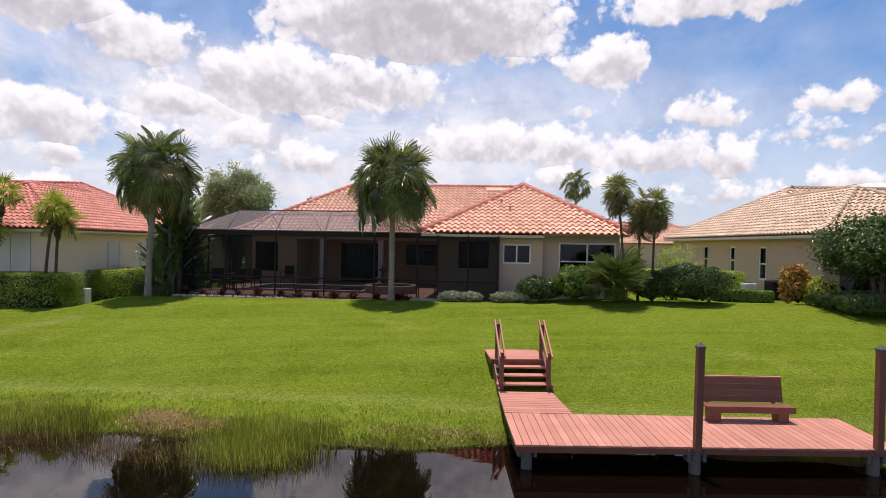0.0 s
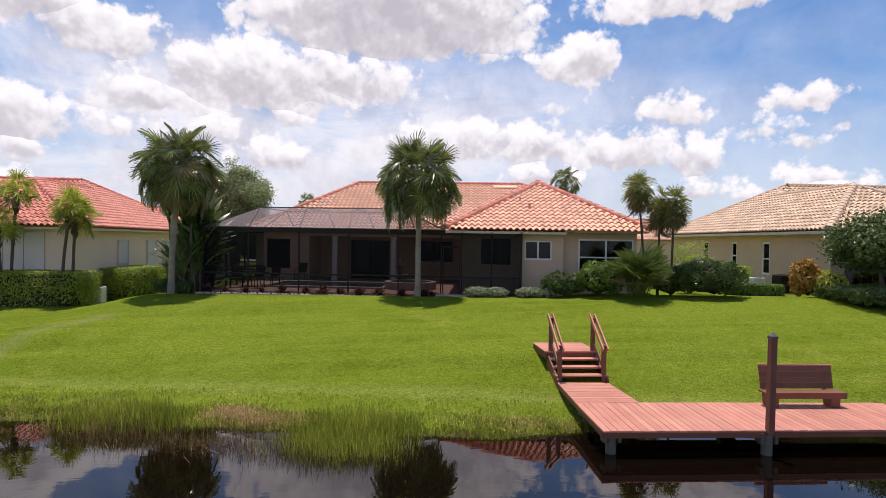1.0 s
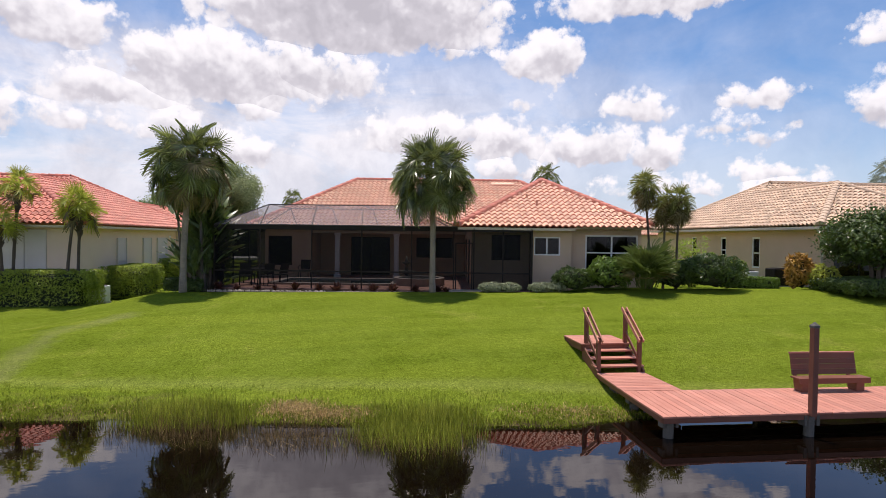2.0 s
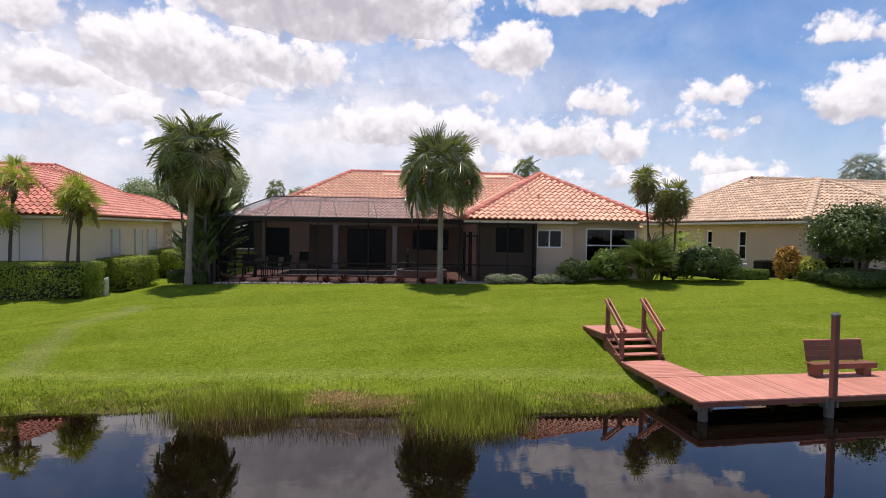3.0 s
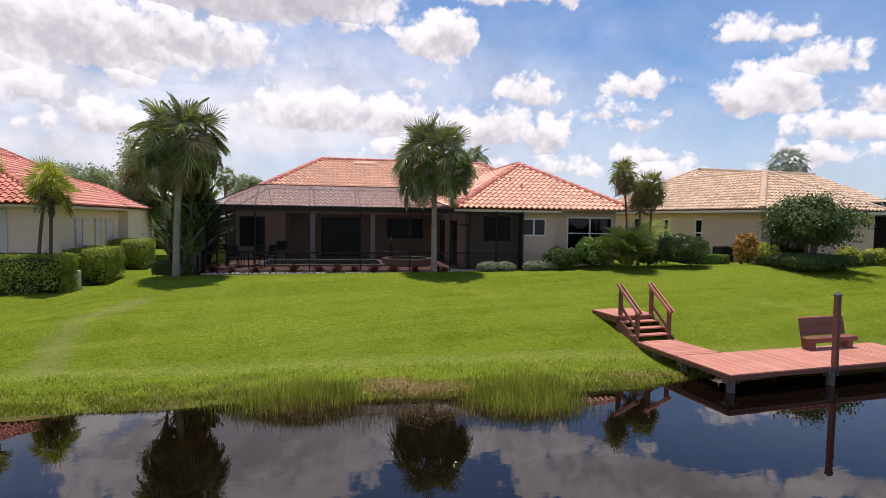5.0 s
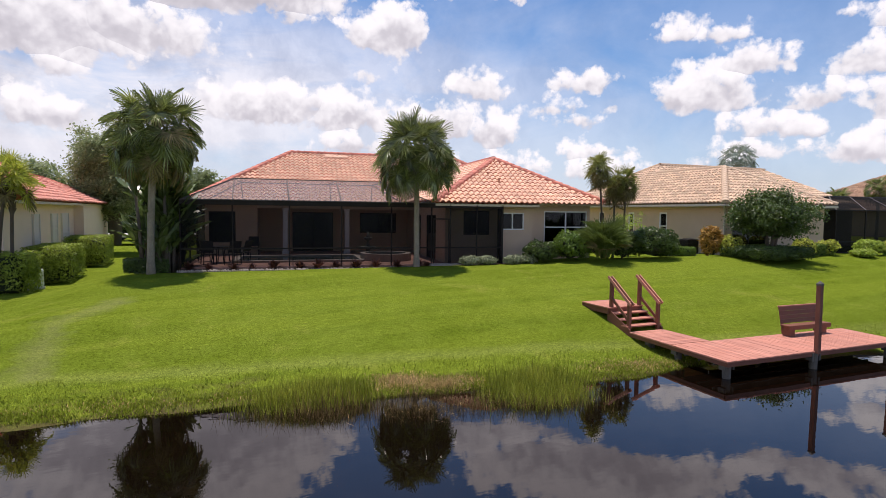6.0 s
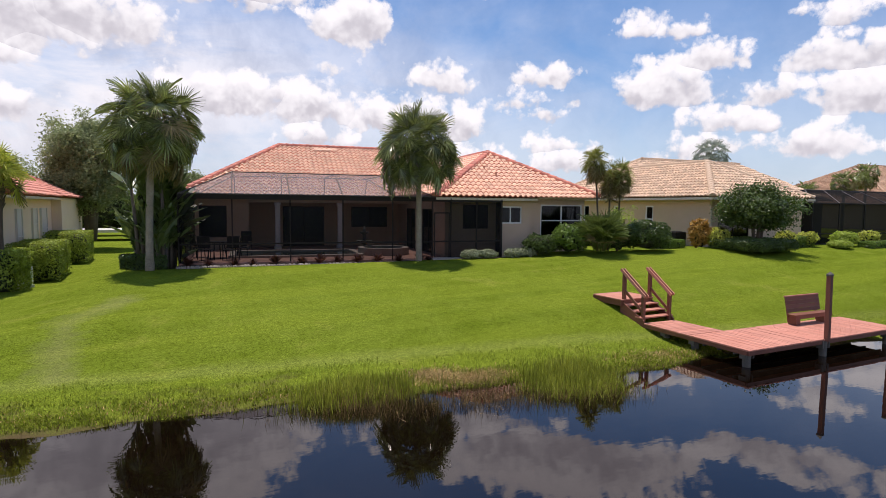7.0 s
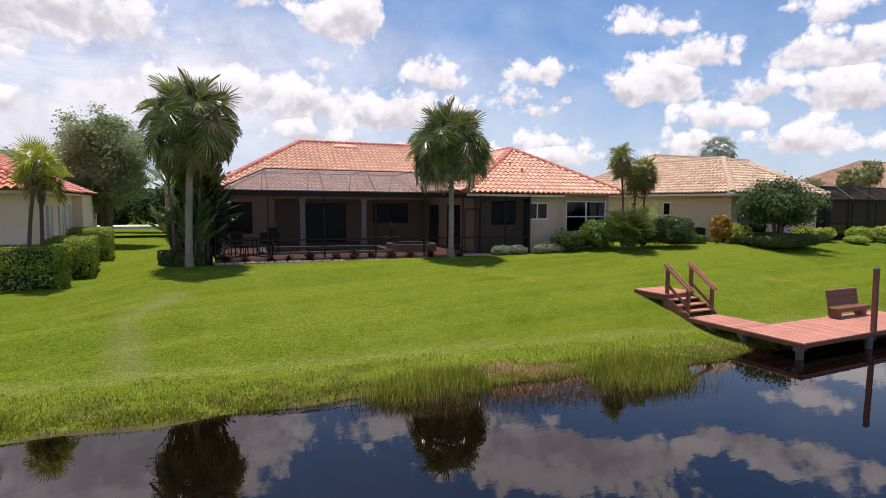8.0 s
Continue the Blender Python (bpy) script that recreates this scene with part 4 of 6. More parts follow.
        cap.box(cx - q, cx + q, cy - q, cy + q, zt, zt + 0.045)
        for a, b in (((-q, -q), (q, -q)), ((q, -q), (q, q)), ((q, q), (-q, q)), ((-q, q), (-q, -q))):
            cap.poly([(cx + a[0], cy + a[1], zt + 0.045), (cx + b[0], cy + b[1], zt + 0.045), (cx, cy, zt + 0.125)])
        part("post_cap", cap, MAT["pile"], p, "grey pyramid post cap")
    # stairs up to the landing
    rise = (1.10 - DECK) / 4
    for k in range(3):
        z = DECK + rise * (k + 1)
        y = 12.93 + 0.27 * k
        xs = (1.93 + 0.02 * k, 3.30 - 0.01 * k)
        for b in range(2):
            m = Mesh()
            m.box(xs[0], xs[1], y + 0.14 * b, y + 0.14 * b + 0.132, z - 0.04, z)
            part("tread", m, MAT["deck"], d, bevel=0.005)
    for x in (1.97, 3.25):
        m = Mesh()
        m.hexa([(x - 0.025, 12.85, DECK - 0.35), (x + 0.025, 12.85, DECK - 0.35), (x + 0.025, 13.85, 0.62), (x - 0.025, 13.85, 0.62),
                (x - 0.025, 12.85, DECK + 0.06), (x + 0.025, 12.85, DECK + 0.06), (x + 0.025, 13.85, 1.05), (x - 0.025, 13.85, 1.05)])
        part("stringer", m, MAT["stain"], d)
    for k in range(9):
        y = 13.72 + 0.146 * k
        m = Mesh()
        m.box(1.86 - 0.01 * k * 0, 3.30, y, y + 0.139, 1.062, 1.10)
        part("board", m, MAT["deck"], d, bevel=0.005)
    for y in (13.75, 15.0):
        m = Mesh()
        m.box(1.88, 3.28, y, y + 0.04, 0.88, 1.06)
        part("fascia_board", m, MAT["stain"], d)
    for x in (1.90, 3.24):
        m = Mesh()
        m.box(x, x + 0.04, 13.79, 15.0, 0.88, 1.06)
        part("fascia_board", m, MAT["stain"], d)
    # railings
    for x, side in ((2.03, -1), (3.17, 1)):
        lo, hi = Vector((x, 12.97, 0)), Vector((x, 13.78, 0))
        for p, z0, z1 in ((lo, DECK - 0.1, 1.40), (hi, 0.86, 1.98)):
            m = Mesh()
            m.box(p.x - 0.05, p.x + 0.05, p.y - 0.05, p.y + 0.05, z0, z1)
            part("rail_post", m, MAT["stain"], d, bevel=0.006)
        dirn = Vector((0, hi.y - lo.y, 0.60))
        a = Vector((x, lo.y, 1.41)) - dirn * 0.14
        b = Vector((x, hi.y, 2.01)) + dirn * 0.12
        for off, w in ((-0.062, 0.035), (0.062, 0.035)):
            m = Mesh()
            m.beam(a + Vector((off, 0, -0.03)), b + Vector((off, 0, -0.03)), w, 0.09)
            part("hand_rail", m, MAT["deck"], d)
        m = Mesh()
        m.beam(Vector((x, lo.y, 0.78)), Vector((x, hi.y, 1.40)), 0.035, 0.09)
        part("lower_rail", m, MAT["stain"], d)
    return d


dock()


def bench():
    b = thing("bench", pose(6.74, 10.72, DECK, 0, 0, -2.2) @ Matrix.Diagonal((1.03, 0.58, 0.90, 1)), "dark red wooden bench with a slatted sloping back, on the dock", "bench")
    L = 1.62
    for k in range(3):
        m = Mesh()
        m.box(-L / 2 - 0.06, L / 2 + 0.07, -0.33 + 0.165 * k, -0.33 + 0.165 * k + 0.155, 0.325, 0.365)
        part("seat_slat", m, MAT["stain"], b, bevel=0.006)
    m = Mesh()
    m.box(-L / 2 - 0.06, L / 2 + 0.07, -0.37, -0.332, 0.225, 0.368)
    part("seat_front", m, MAT["stain"], b, bevel=0.006)
    for k in range(4):
        z = 0.385 + 0.134 * k
        y = 0.19 + 0.042 * k
        m = Mesh()
        m.hexa([(-L / 2, y, z), (L / 2, y, z), (L / 2, y + 0.035, z), (-L / 2, y + 0.035, z), (-L / 2, y + 0.042, z + 0.128), (L / 2, y + 0.042, z + 0.128), (L / 2, y + 0.077, z + 0.128), (-L / 2, y + 0.077, z + 0.128)])
        part("back_slat", m, MAT["stain"], b, bevel=0.005)
    m = Mesh()
    m.box(-L / 2 - 0.01, L / 2 + 0.01, 0.35, 0.43, 0.918, 0.955)
    part("back_cap", m, MAT["deck"], b, bevel=0.006)
    for x in (-L / 2 + 0.04, L / 2 - 0.24):
        m = Mesh()
        m.box(x, x + 0.20, -0.28, 0.14, 0.0, 0.325)
        part("leg", m, MAT["stain"], b, bevel=0.006)
        m = Mesh()
        m.hexa([(x + 0.02, 0.12, 0.05), (x + 0.09, 0.12, 0.05), (x + 0.09, 0.21, 0.05), (x + 0.02, 0.21, 0.05), (x + 0.02, 0.37, 0.90), (x + 0.09, 0.37, 0.90), (x + 0.09, 0.43, 0.90), (x + 0.02, 0.43, 0.90)])
        part("back_support", m, MAT["stain"], b)


bench()


# ---- plants ----
def leaf_arrays(centres, normals, size, r, slim=0.45, jitter=0.5):
    """Four-cornered leaves at the centres, facing roughly along the normals."""
    n = len(centres)
    d = normals + r.normal(0, jitter, (n, 3))
    d /= np.linalg.norm(d, axis=1)[:, None] + 1e-9
    a = np.cross(d, r.normal(0, 1, (n, 3)))
    a /= np.linalg.norm(a, axis=1)[:, None] + 1e-9
    b = np.cross(d, a)
    s = size * r.uniform(0.65, 1.35, n)[:, None]
    fold = d * s * 0.18
    v = np.stack([centres - a * s, centres + b * s * slim - fold, centres + a * s, centres - b * s * slim - fold], 1).reshape(-1, 3)
    f = np.arange(4 * n).reshape(-1, 4)
    return v, f


def blob_points(n, r, radii, power=2.0, lump=0.25, seed=0, shell=0.35, flat_bottom=True):
    """Points near the skin of a lumpy rounded body: power 2 is an ellipsoid, larger a clipped box."""
    d = r.normal(0, 1, (n, 3))
    d /= np.linalg.norm(d, axis=1)[:, None]
    if flat_bottom:
        d[:, 2] = np.abs(d[:, 2]) * 1.0 - (r.uniform(0, 1, n) < 0.3) * np.abs(d[:, 2]) * 1.6
        d /= np.linalg.norm(d, axis=1)[:, None]
    k = (np.abs(d) ** power).sum(1) ** (-1.0 / power)
    lum = 1 + lump * (np.sin(d[:, 0] * 5 + seed) * np.sin(d[:, 1] * 6 + seed * 2) + 0.6 * np.sin(d[:, 2] * 9 + d[:, 0] * 7 + seed * 3))
    rad = k * lum * (1 - shell * r.uniform(0, 1, n) ** 2)
    return d * rad[:, None] * np.array(radii), d


def mounds(n, r, radii, seed, count=13):
    """Points on many small swelling heads that together fill a rounded shrub."""
    ps, ds = [], []
    for i in range(count):
        z = -0.55 + 1.5 * (i + 0.5) / count
        a = i * 2.4 + seed
        flat = math.sqrt(max(0.05, 1 - z * z))
        c = np.array((math.cos(a) * flat, math.sin(a) * flat, z)) * 0.60 * r.uniform(0.85, 1.12)
        size = 0.46 * r.uniform(0.8, 1.15)
        q, d = blob_points(n // count, r, (size, size, size), 2.0, 0.12, seed + i, flat_bottom=False)
        ps.append((q + c) * np.array(radii))
        ds.append(d)
    return np.concatenate(ps), np.concatenate(ds)


def core_mesh(name, radii, power, lump, seed, scale=0.86):
    me = Mesh()
    nu, nv = 20, 12
    for j in range(nv + 1):
        th = math.pi * j / nv
        for i in range(nu):
            ph = 2 * math.pi * i / nu
            d = (math.sin(th) * math.cos(ph), math.sin(th) * math.sin(ph), math.cos(th))
            k = sum(abs(c) ** power for c in d) ** (-1.0 / power)
            lum = 1 + lump * (math.sin(d[0] * 5 + seed) * math.sin(d[1] * 6 + seed * 2) + 0.6 * math.sin(d[2] * 9 + d[0] * 7 + seed * 3))
            me.v.append(tuple(d[q] * k * lum * radii[q] * scale for q in range(3)))
    for j in range(nv):
        for i in range(nu):
            a, b = j * nu + i, j * nu + (i + 1) % nu
            me.f.append((a, a + nu, b + nu, b))
    return me


def shrub(name, x, y, radii, mat, label, category="shrub", n=3000, size=0.07, power=2.0, lump=0.12, seed=1, turn=0.0, z=None, group="", slim=0.45, jitter=0.6):
    gz = ground_z(x, y) if z is None else z
    t = thing(name, pose(x, y, gz, 0, 0, turn), label, category, group)
    r = rng(seed)
    if power < 3 and min(radii) > 0.3:
        p, d = mounds(n, r, radii, seed)
    else:
        p, d = blob_points(n, r, radii, power, lump, seed)
    if power > 8:
        q = np.abs(p / np.array(radii))
        d = np.sign(p) * (q >= q.max(1)[:, None] - 1e-9)
    p[:, 2] += radii[2] * 0.92
    p[:, 2] = np.maximum(p[:, 2], 0.03)
    v, f = leaf_arrays(p, d, size, r, slim, jitter)
    part("foliage", array_mesh("foliage", v, f, MAT[mat]), None, t)
    # added dark body that stands in for the shade inside the foliage
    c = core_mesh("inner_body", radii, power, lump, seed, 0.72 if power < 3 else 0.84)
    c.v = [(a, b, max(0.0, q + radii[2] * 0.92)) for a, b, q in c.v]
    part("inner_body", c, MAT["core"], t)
    return t


def fan_mesh(name, r, mat, petiole=1.18, blade=0.66, leaflets=38, spread=150, droop=0.28, bend=50.0, fused=0.34, arch=0.10):
    """One fan-shaped palm leaf along +x: a stalk and a pleated blade bent down from it, split into leaflets that hang at their tips."""
    me = Mesh()
    k = petiole * 0.07
    me.beam((0, 0, 0), (petiole * 0.5, 0, k), 0.034, 0.022)
    me.beam((petiole * 0.5, 0, k), (petiole, 0, 0.0), 0.026, 0.018)
    b = radians(bend)
    bx, by, bn = Vector((math.cos(b), 0, -math.sin(b))), Vector((0, 1, 0)), Vector((math.sin(b), 0, math.cos(b)))
    half = radians(spread) / (leaflets - 1)
    hub = Vector((petiole, 0, 0))
    for i in range(leaflets):
        a = radians(-spread) + 2 * half * i
        k = blade * (0.70 + 0.30 * math.cos(a * 0.6)) * r.uniform(0.90, 1.07)
        swing = r.normal(0, 0.06)
        fold = 1 if i % 2 else -1
        hang = droop * r.uniform(0.6, 1.7)
        q = len(me.v)
        for s, w in ((0.04, 1.0), (fused, 1.0), (fused * 0.45 + 0.50, 0.80 * fused / (fused * 0.45 + 0.50)), (1.0, 0.03)):
            free = max(0.0, s - fused)
            for e in (-1, 1):
                t = a + swing * free + e * half * w
                d = bx * math.cos(t) + by * math.sin(t)
                lift = 0.22 * k * abs(math.sin(t)) * s - arch * k * s * s + fold * e * 0.012 * min(1.0, s * 3)
                me.v.append(tuple(hub + d * (k * s) + bn * lift - Vector((0, 0, hang * k * free ** 1.7))))
        for j in range(3):
            me.f.append((q + 2 * j, q + 2 * j + 1, q + 2 * j + 3, q + 2 * j + 2))
    return me.data(name, mat)


FANS = {}


def fan_set(kind, mat, count=3, **kw):
    key = (kind, mat, tuple(sorted(kw.items())))
    if key not in FANS:
        FANS[key] = [fan_mesh("frond", rng(100 + i + len(kind)), MAT[mat], **kw) for i in range(count)]
    return FANS[key]


def fan_palm(x, y, base_z, heart, label, trunk_r=0.15, fronds=64, scale=1.0, seed=1, mats=("frond", "frond_old"), lean=(0.0, 0.0), dead=8, name="palm_tree", low=-62.0, group="", kw=None, bark="trunk", tall=0.0):
    t = thing(name, pose(x, y, base_z), label, "palm tree", group)
    r = rng(seed)
    kw = kw or {}
    H = heart - base_z
    path, rad = [], []
    for i in range(15):
        k = i / 14
        path.append((lean[0] * k * k, lean[1] * k * k, -0.1 + (H + 0.1) * k))
        rad.append(trunk_r * (1.28 - 0.28 * min(1, k * 6)) * (1 - 0.12 * k) * (1 + 0.035 * math.sin(i * 2.4)))
    m = Mesh()
    m.tube(path, rad, 14)
    part("trunk", m, MAT[bark], t, smooth=True)
    boots = Mesh()
    for i in range(26):
        a, z = i * 2.4, H - 0.9 + 0.034 * i
        k = z / H
        c = Vector((lean[0] * k * k, lean[1] * k * k, z))
        o = Vector((math.cos(a), math.sin(a), 0))
        boots.beam(c + o * trunk_r * 0.8, c + o * trunk_r * 2.2 + Vector((0, 0, 0.20)), 0.07, 0.03)
    part("leaf_bases", boots, MAT[bark], t, "cut old leaf bases under the crown")
    top = Vector((lean[0], lean[1], H))
    fresh, old = fan_set("fan", mats[0], **kw), fan_set("fan", mats[1], **kw)
    young = fan_set("fan", mats[0], **{**kw, "bend": 16.0, "droop": 0.12})
    flat = fan_set("fan", mats[0], **{**kw, "bend": 68.0})
    hung = fan_set("fan", mats[0], **{**kw, "bend": 34.0})
    for i in range(fronds):
        k = (i + 0.5) / fronds
        el = math.degrees(math.asin(math.sin(radians(low)) + (1 - math.sin(radians(low))) * (1 - k))) + r.normal(0, 6)
        az = i * 137.5 + r.normal(0, 9)
        s = scale * r.uniform(0.78, 1.12) * (0.96 if el > 60 else 1.0)
        dead_one = i >= fronds - dead or (dead > 8 and i % 8 == 4 and i > fronds * 0.25)
        ob = new("frond", (old if dead_one else young if el > 40 else hung if el < -26 else flat if i % 2 else fresh)[i % 3])
        ob.parent = t
        ob.matrix_basis = Matrix.Translation(top + Vector((0, 0, 0.24 * scale * (el / 60) + tall * r.uniform(-1.0, 0.2)))) @ pose(0, 0, 0, 0, 0, az) @ pose(0, 0, 0, r.normal(0, 48), -el, 0) @ Matrix.Diagonal((s, s, s, 1))
    return t


fan_palm(-1.09, 22.71, 1.58, 6.20, "tall cabbage palm with a full green crown and grey trunk", 0.125, 118, 1.08, 3, dead=1, low=-44, lean=(0.0, 0.1), group="cabbage palms")
fan_palm(-11.5, 24.12, 1.52, 6.62, "tall cabbage palm with some straw-coloured fronds", 0.135, 122, 1.08, 8, dead=12, low=-44, lean=(0.22, 0.15), group="cabbage palms")


def clump(x, y, radii, mat, label, **kw):
    return shrub("shrub", x, y, radii, mat, label, **kw)


# beds beside the house
clump(4.9, 22.0, (1.0, 0.7, 0.55), "leaf_dark", "rounded dark green shrub below the window", n=3500, seed=11)
clump(6.3, 21.6, (1.0, 0.8, 0.75), "leaf_mid", "glossy green shrub below the window", n=4500, size=0.085, seed=12)
clump(10.5, 20.8, (1.45, 0.9, 0.80), "leaf_dark", "broad clipped dark green shrub at the house corner", n=8500, seed=13, lump=0.10)
clump(9.2, 21.4, (0.9, 0.8, 0.65), "leaf_dark", "dense dark green shrub at the house corner", n=3600, seed=14)
for i, u in enumerate((-2.0, -1.2, 0.1, 0.8)):
    x, y = to_xy(u, 22.35)
    clump(x, y, (0.52, 0.35, 0.22), "leaf_grey", "low clipped grey-green border shrub", n=1700, size=0.045, seed=20 + i, group="border shrubs")


def hedge(x0, x1, y0, y1, z0, z1, label, mat="leaf_mid", seed=30, n=9000, turn=0.0):
    return shrub("hedge", (x0 + x1) / 2, (y0 + y1) / 2, ((x1 - x0) / 2, (y1 - y0) / 2, (z1 - z0) / 1.92), mat, label, "hedge", n=int(n * 1.8), size=0.055, power=26.0, lump=0.02, seed=seed, z=z0, turn=turn)


hedge(-21.5, -15.4, 24.6, 26.4, 0.74, 2.36, "clipped square hedge around small palms", "leaf_hedge", seed=31, n=13000)
hedge(-16.6, -14.8, 28.4, 32.3, 0.80, 2.36, "clipped square green hedge with a flat top", "leaf_hedge", seed=32)
hedge(-16.6, -14.4, 36.0, 40.0, 0.85, 2.45, "clipped square green hedge with a flat top", "leaf_hedge", seed=33)
hedge(-12.5, -10.9, 24.7, 25.9, 1.5, 2.05, "low square hedge at the foot of the palm", "leaf_dark", seed=34, n=3500)
hedge(10.4, 15.3, 25.2, 26.5, 1.75, 3.0, "clipped hedge between the houses", "leaf_light", seed=35, n=6000, turn=-8)
hedge(12.4, 14.6, 21.9, 22.8, 1.8, 2.35, "low clipped hedge beside the air conditioner", "leaf_mid", seed=36, n=3500, turn=-20)
shrub("hedge", 16.6, 19.2, (1.85, 1.6, 0.34), "leaf_dark", "round clipped hedge ring around a small tree", "hedge", n=9000, size=0.06, power=5.0, lump=0.02, seed=37)
shrub("shrub", 14.9, 21.1, (0.58, 0.55, 0.82), "leaf_croton", "orange and yellow croton bush", n=1700, size=0.17, lump=0.2, seed=41, slim=0.24, jitter=0.9)
shrub("shrub", 15.4, 20.3, (0.6, 0.6, 0.55), "leaf_yellow", "yellow variegated shrub beside a clipped hedge", n=1600, size=0.09, lump=0.2, seed=42)
shrub("shrub", 19.8, 19.4, (0.6, 0.6, 0.5), "leaf_yellow", "yellow variegated shrub beside a clipped hedge", n=1500, size=0.09, lump=0.2, seed=43)


def tree(x, y, gz, trunk_h, crown_z, radii, mat, label, clumps=60, leaves=160, size=0.11, seed=50, trunk_r=0.1, stems=3, tuft=0.26):
    t = thing("tree", pose(x, y, gz), label, "tree")
    r = rng(seed)
    cz = crown_z - gz
    trunk = Mesh()
    for s in range(stems):
        a = 2 * math.pi * s / stems + 0.4
        tip = Vector((math.cos(a) * radii[0] * 0.5, math.sin(a) * radii[1] * 0.5, cz))
        pts = [Vector((0.08 * math.cos(a), 0.08 * math.sin(a), -0.1)), tip * 0.3 + Vector((0, 0, trunk_h * 0.5)), tip * 0.65 + Vector((0, 0, trunk_h * 0.25)), tip]
        trunk.tube(pts, [trunk_r, trunk_r * 0.75, trunk_r * 0.5, trunk_r * 0.2], 8)
        for b in range(5):
            a2 = a + r.normal(0, 1.0)
            st = pts[1].lerp(pts[3], 0.2 + 0.15 * b)
            en = st + Vector((math.cos(a2) * radii[0] * 0.45, math.sin(a2) * radii[1] * 0.45, radii[2] * r.uniform(0.1, 0.6)))
            trunk.tube([st, st.lerp(en, 0.5) + Vector((0, 0, 0.1)), en], [trunk_r * 0.4, trunk_r * 0.25, trunk_r * 0.1], 6)
    part("trunk", trunk, MAT["bark"], t, smooth=True)
    c, d = blob_points(clumps, r, radii, 2.0, 0.18, seed, shell=0.75, flat_bottom=False)
    c[:, 2] += cz
    rad = np.array(radii).mean() * tuft
    cs = np.repeat(c, leaves, 0) + r.normal(0, 1, (clumps * leaves, 3)) * rad * np.array([1, 1, 0.72])
    nd = np.repeat(d, leaves, 0) * 0.5 + np.array([0, 0, 0.5])
    v, f = leaf_arrays(cs, nd, size, r, 0.5, 0.6)
    part("crown", array_mesh("crown", v, f, MAT[mat]), None, t)
    return t


tree(16.6, 19.0, 1.85, 1.2, 4.15, (1.78, 1.7, 1.02), "leaf_dark", "broad low tree with dense dark green leaves inside a round hedge", 150, 110, 0.078, 51, 0.09, 5, 0.17)
tree(-15.1, 47.5, 1.5, 3.0, 6.7, (2.55, 2.6, 3.1), "leaf_tree", "large rounded oak with fine grey-green leaves", 420, 170, 0.095, 52, 0.28, 4, 0.13)


# small palms in the hedge of the red-roofed house
SMALL = dict(petiole=0.44, blade=0.56, leaflets=22, spread=120, droop=0.22, bend=30.0)
for x, y, z, hz, ln, sd in ((-16.55, 25.3, 1.0, 5.05, (0.35, 0), 61), (-16.15, 25.4, 1.0, 4.7, (0.05, 0.1), 62), (-18.7, 25.4, 1.0, 5.75, (0.2, 0.1), 63), (-18.9, 25.1, 1.0, 4.25, (-0.2, 0), 64)):
    fan_palm(x, y, z, hz, "slender young palm with yellow-green fronds above a hedge", 0.065, 17, 1.05, sd, ("frond_yellow", "frond_old"), ln, 3, low=-26, group="young palms", kw=SMALL, bark="trunk_dark")

# three shaggy palms at the corner of the house
SHAGGY = dict(petiole=0.26, blade=0.46, leaflets=15, spread=88, droop=0.7, bend=34.0, fused=0.3)
for x, y, hz, ln, sd in ((8.25, 21.75, 6.25, (-0.35, 0.0), 66), (8.75, 21.55, 5.5, (0.1, 0.1), 67), (9.3, 21.5, 5.6, (0.05, -0.1), 68)):
    fan_palm(x, y, ground_z(x, y), hz, "slim shaggy palm with upright fronds and a brown skirt", 0.05, 48, 1.0, sd, ("frond_olive", "frond_old"), ln, 17, low=-84, group="shaggy palms", kw=SHAGGY, tall=0.40, bark="trunk_dark")
fan_palm(19.0, 67.0, 1.7, 11.3, "distant cabbage palm behind the roofs", 0.16, 48, 1.15, 71, dead=3)
fan_palm(38.5, 38.7, 1.7, 9.0, "wide silvery-grey fan palm behind the tan roof", 0.2, 40, 1.15, 72, ("frond_grey", "frond_grey"), dead=0, low=-30)
for x, y, hz, sd in ((44.8, 29.5, 6.3, 73), (50.5, 30.5, 7.2, 74), (41.5, 31.0, 5.2, 75)):
    fan_palm(x, y, 1.7, hz, "bushy palm in front of a far tan roof", 0.14, 60, 0.74, sd, dead=16, group="far palms")
for x, y, hz, sd in ((-10.8, 58.0, 7.4, 76),):
    fan_palm(x, y, 1.7, hz, "distant palm behind the houses", 0.14, 40, 0.72, sd, dead=4, group="distant palms")


def palmetto(x, y):
    t = thing("palmetto", pose(x, y, ground_z(x, y)), "bushy dwarf fan palm with many upright green fronds", "shrub")
    r = rng(81)
    fans = fan_set("palmetto", "leaf_fan", petiole=0.80, blade=0.66, leaflets=22, spread=78, droop=0.45, bend=14.0, fused=0.3)
    olds = fan_set("palmetto", "frond_old", petiole=0.65, blade=0.55, leaflets=18, spread=80, droop=0.6, bend=30.0, fused=0.3)
    for i in range(130):
        a, k = i * 137.5, r.uniform(0, 1)
        el = 50 + 40 * k ** 0.7 + r.normal(0, 5)
        rad = r.uniform(0.0, 0.5)
        s = r.uniform(0.78, 1.16)
        old = el < 58 and i % 2 == 0
        ob = new("frond", (olds if old else fans)[i % 3])
        ob.parent = t
        ob.matrix_basis = Matrix.Translation((math.cos(radians(a)) * rad, math.sin(radians(a)) * rad * 0.7, 0.1 + 0.55 * k * r.uniform(0.3, 1.2))) @ pose(0, 0, 0, 0, 0, a) @ pose(0, 0, 0, r.normal(0, 25), -el, 0) @ Matrix.Diagonal((s, s, s, 1))


palmetto(7.55, 20.75)


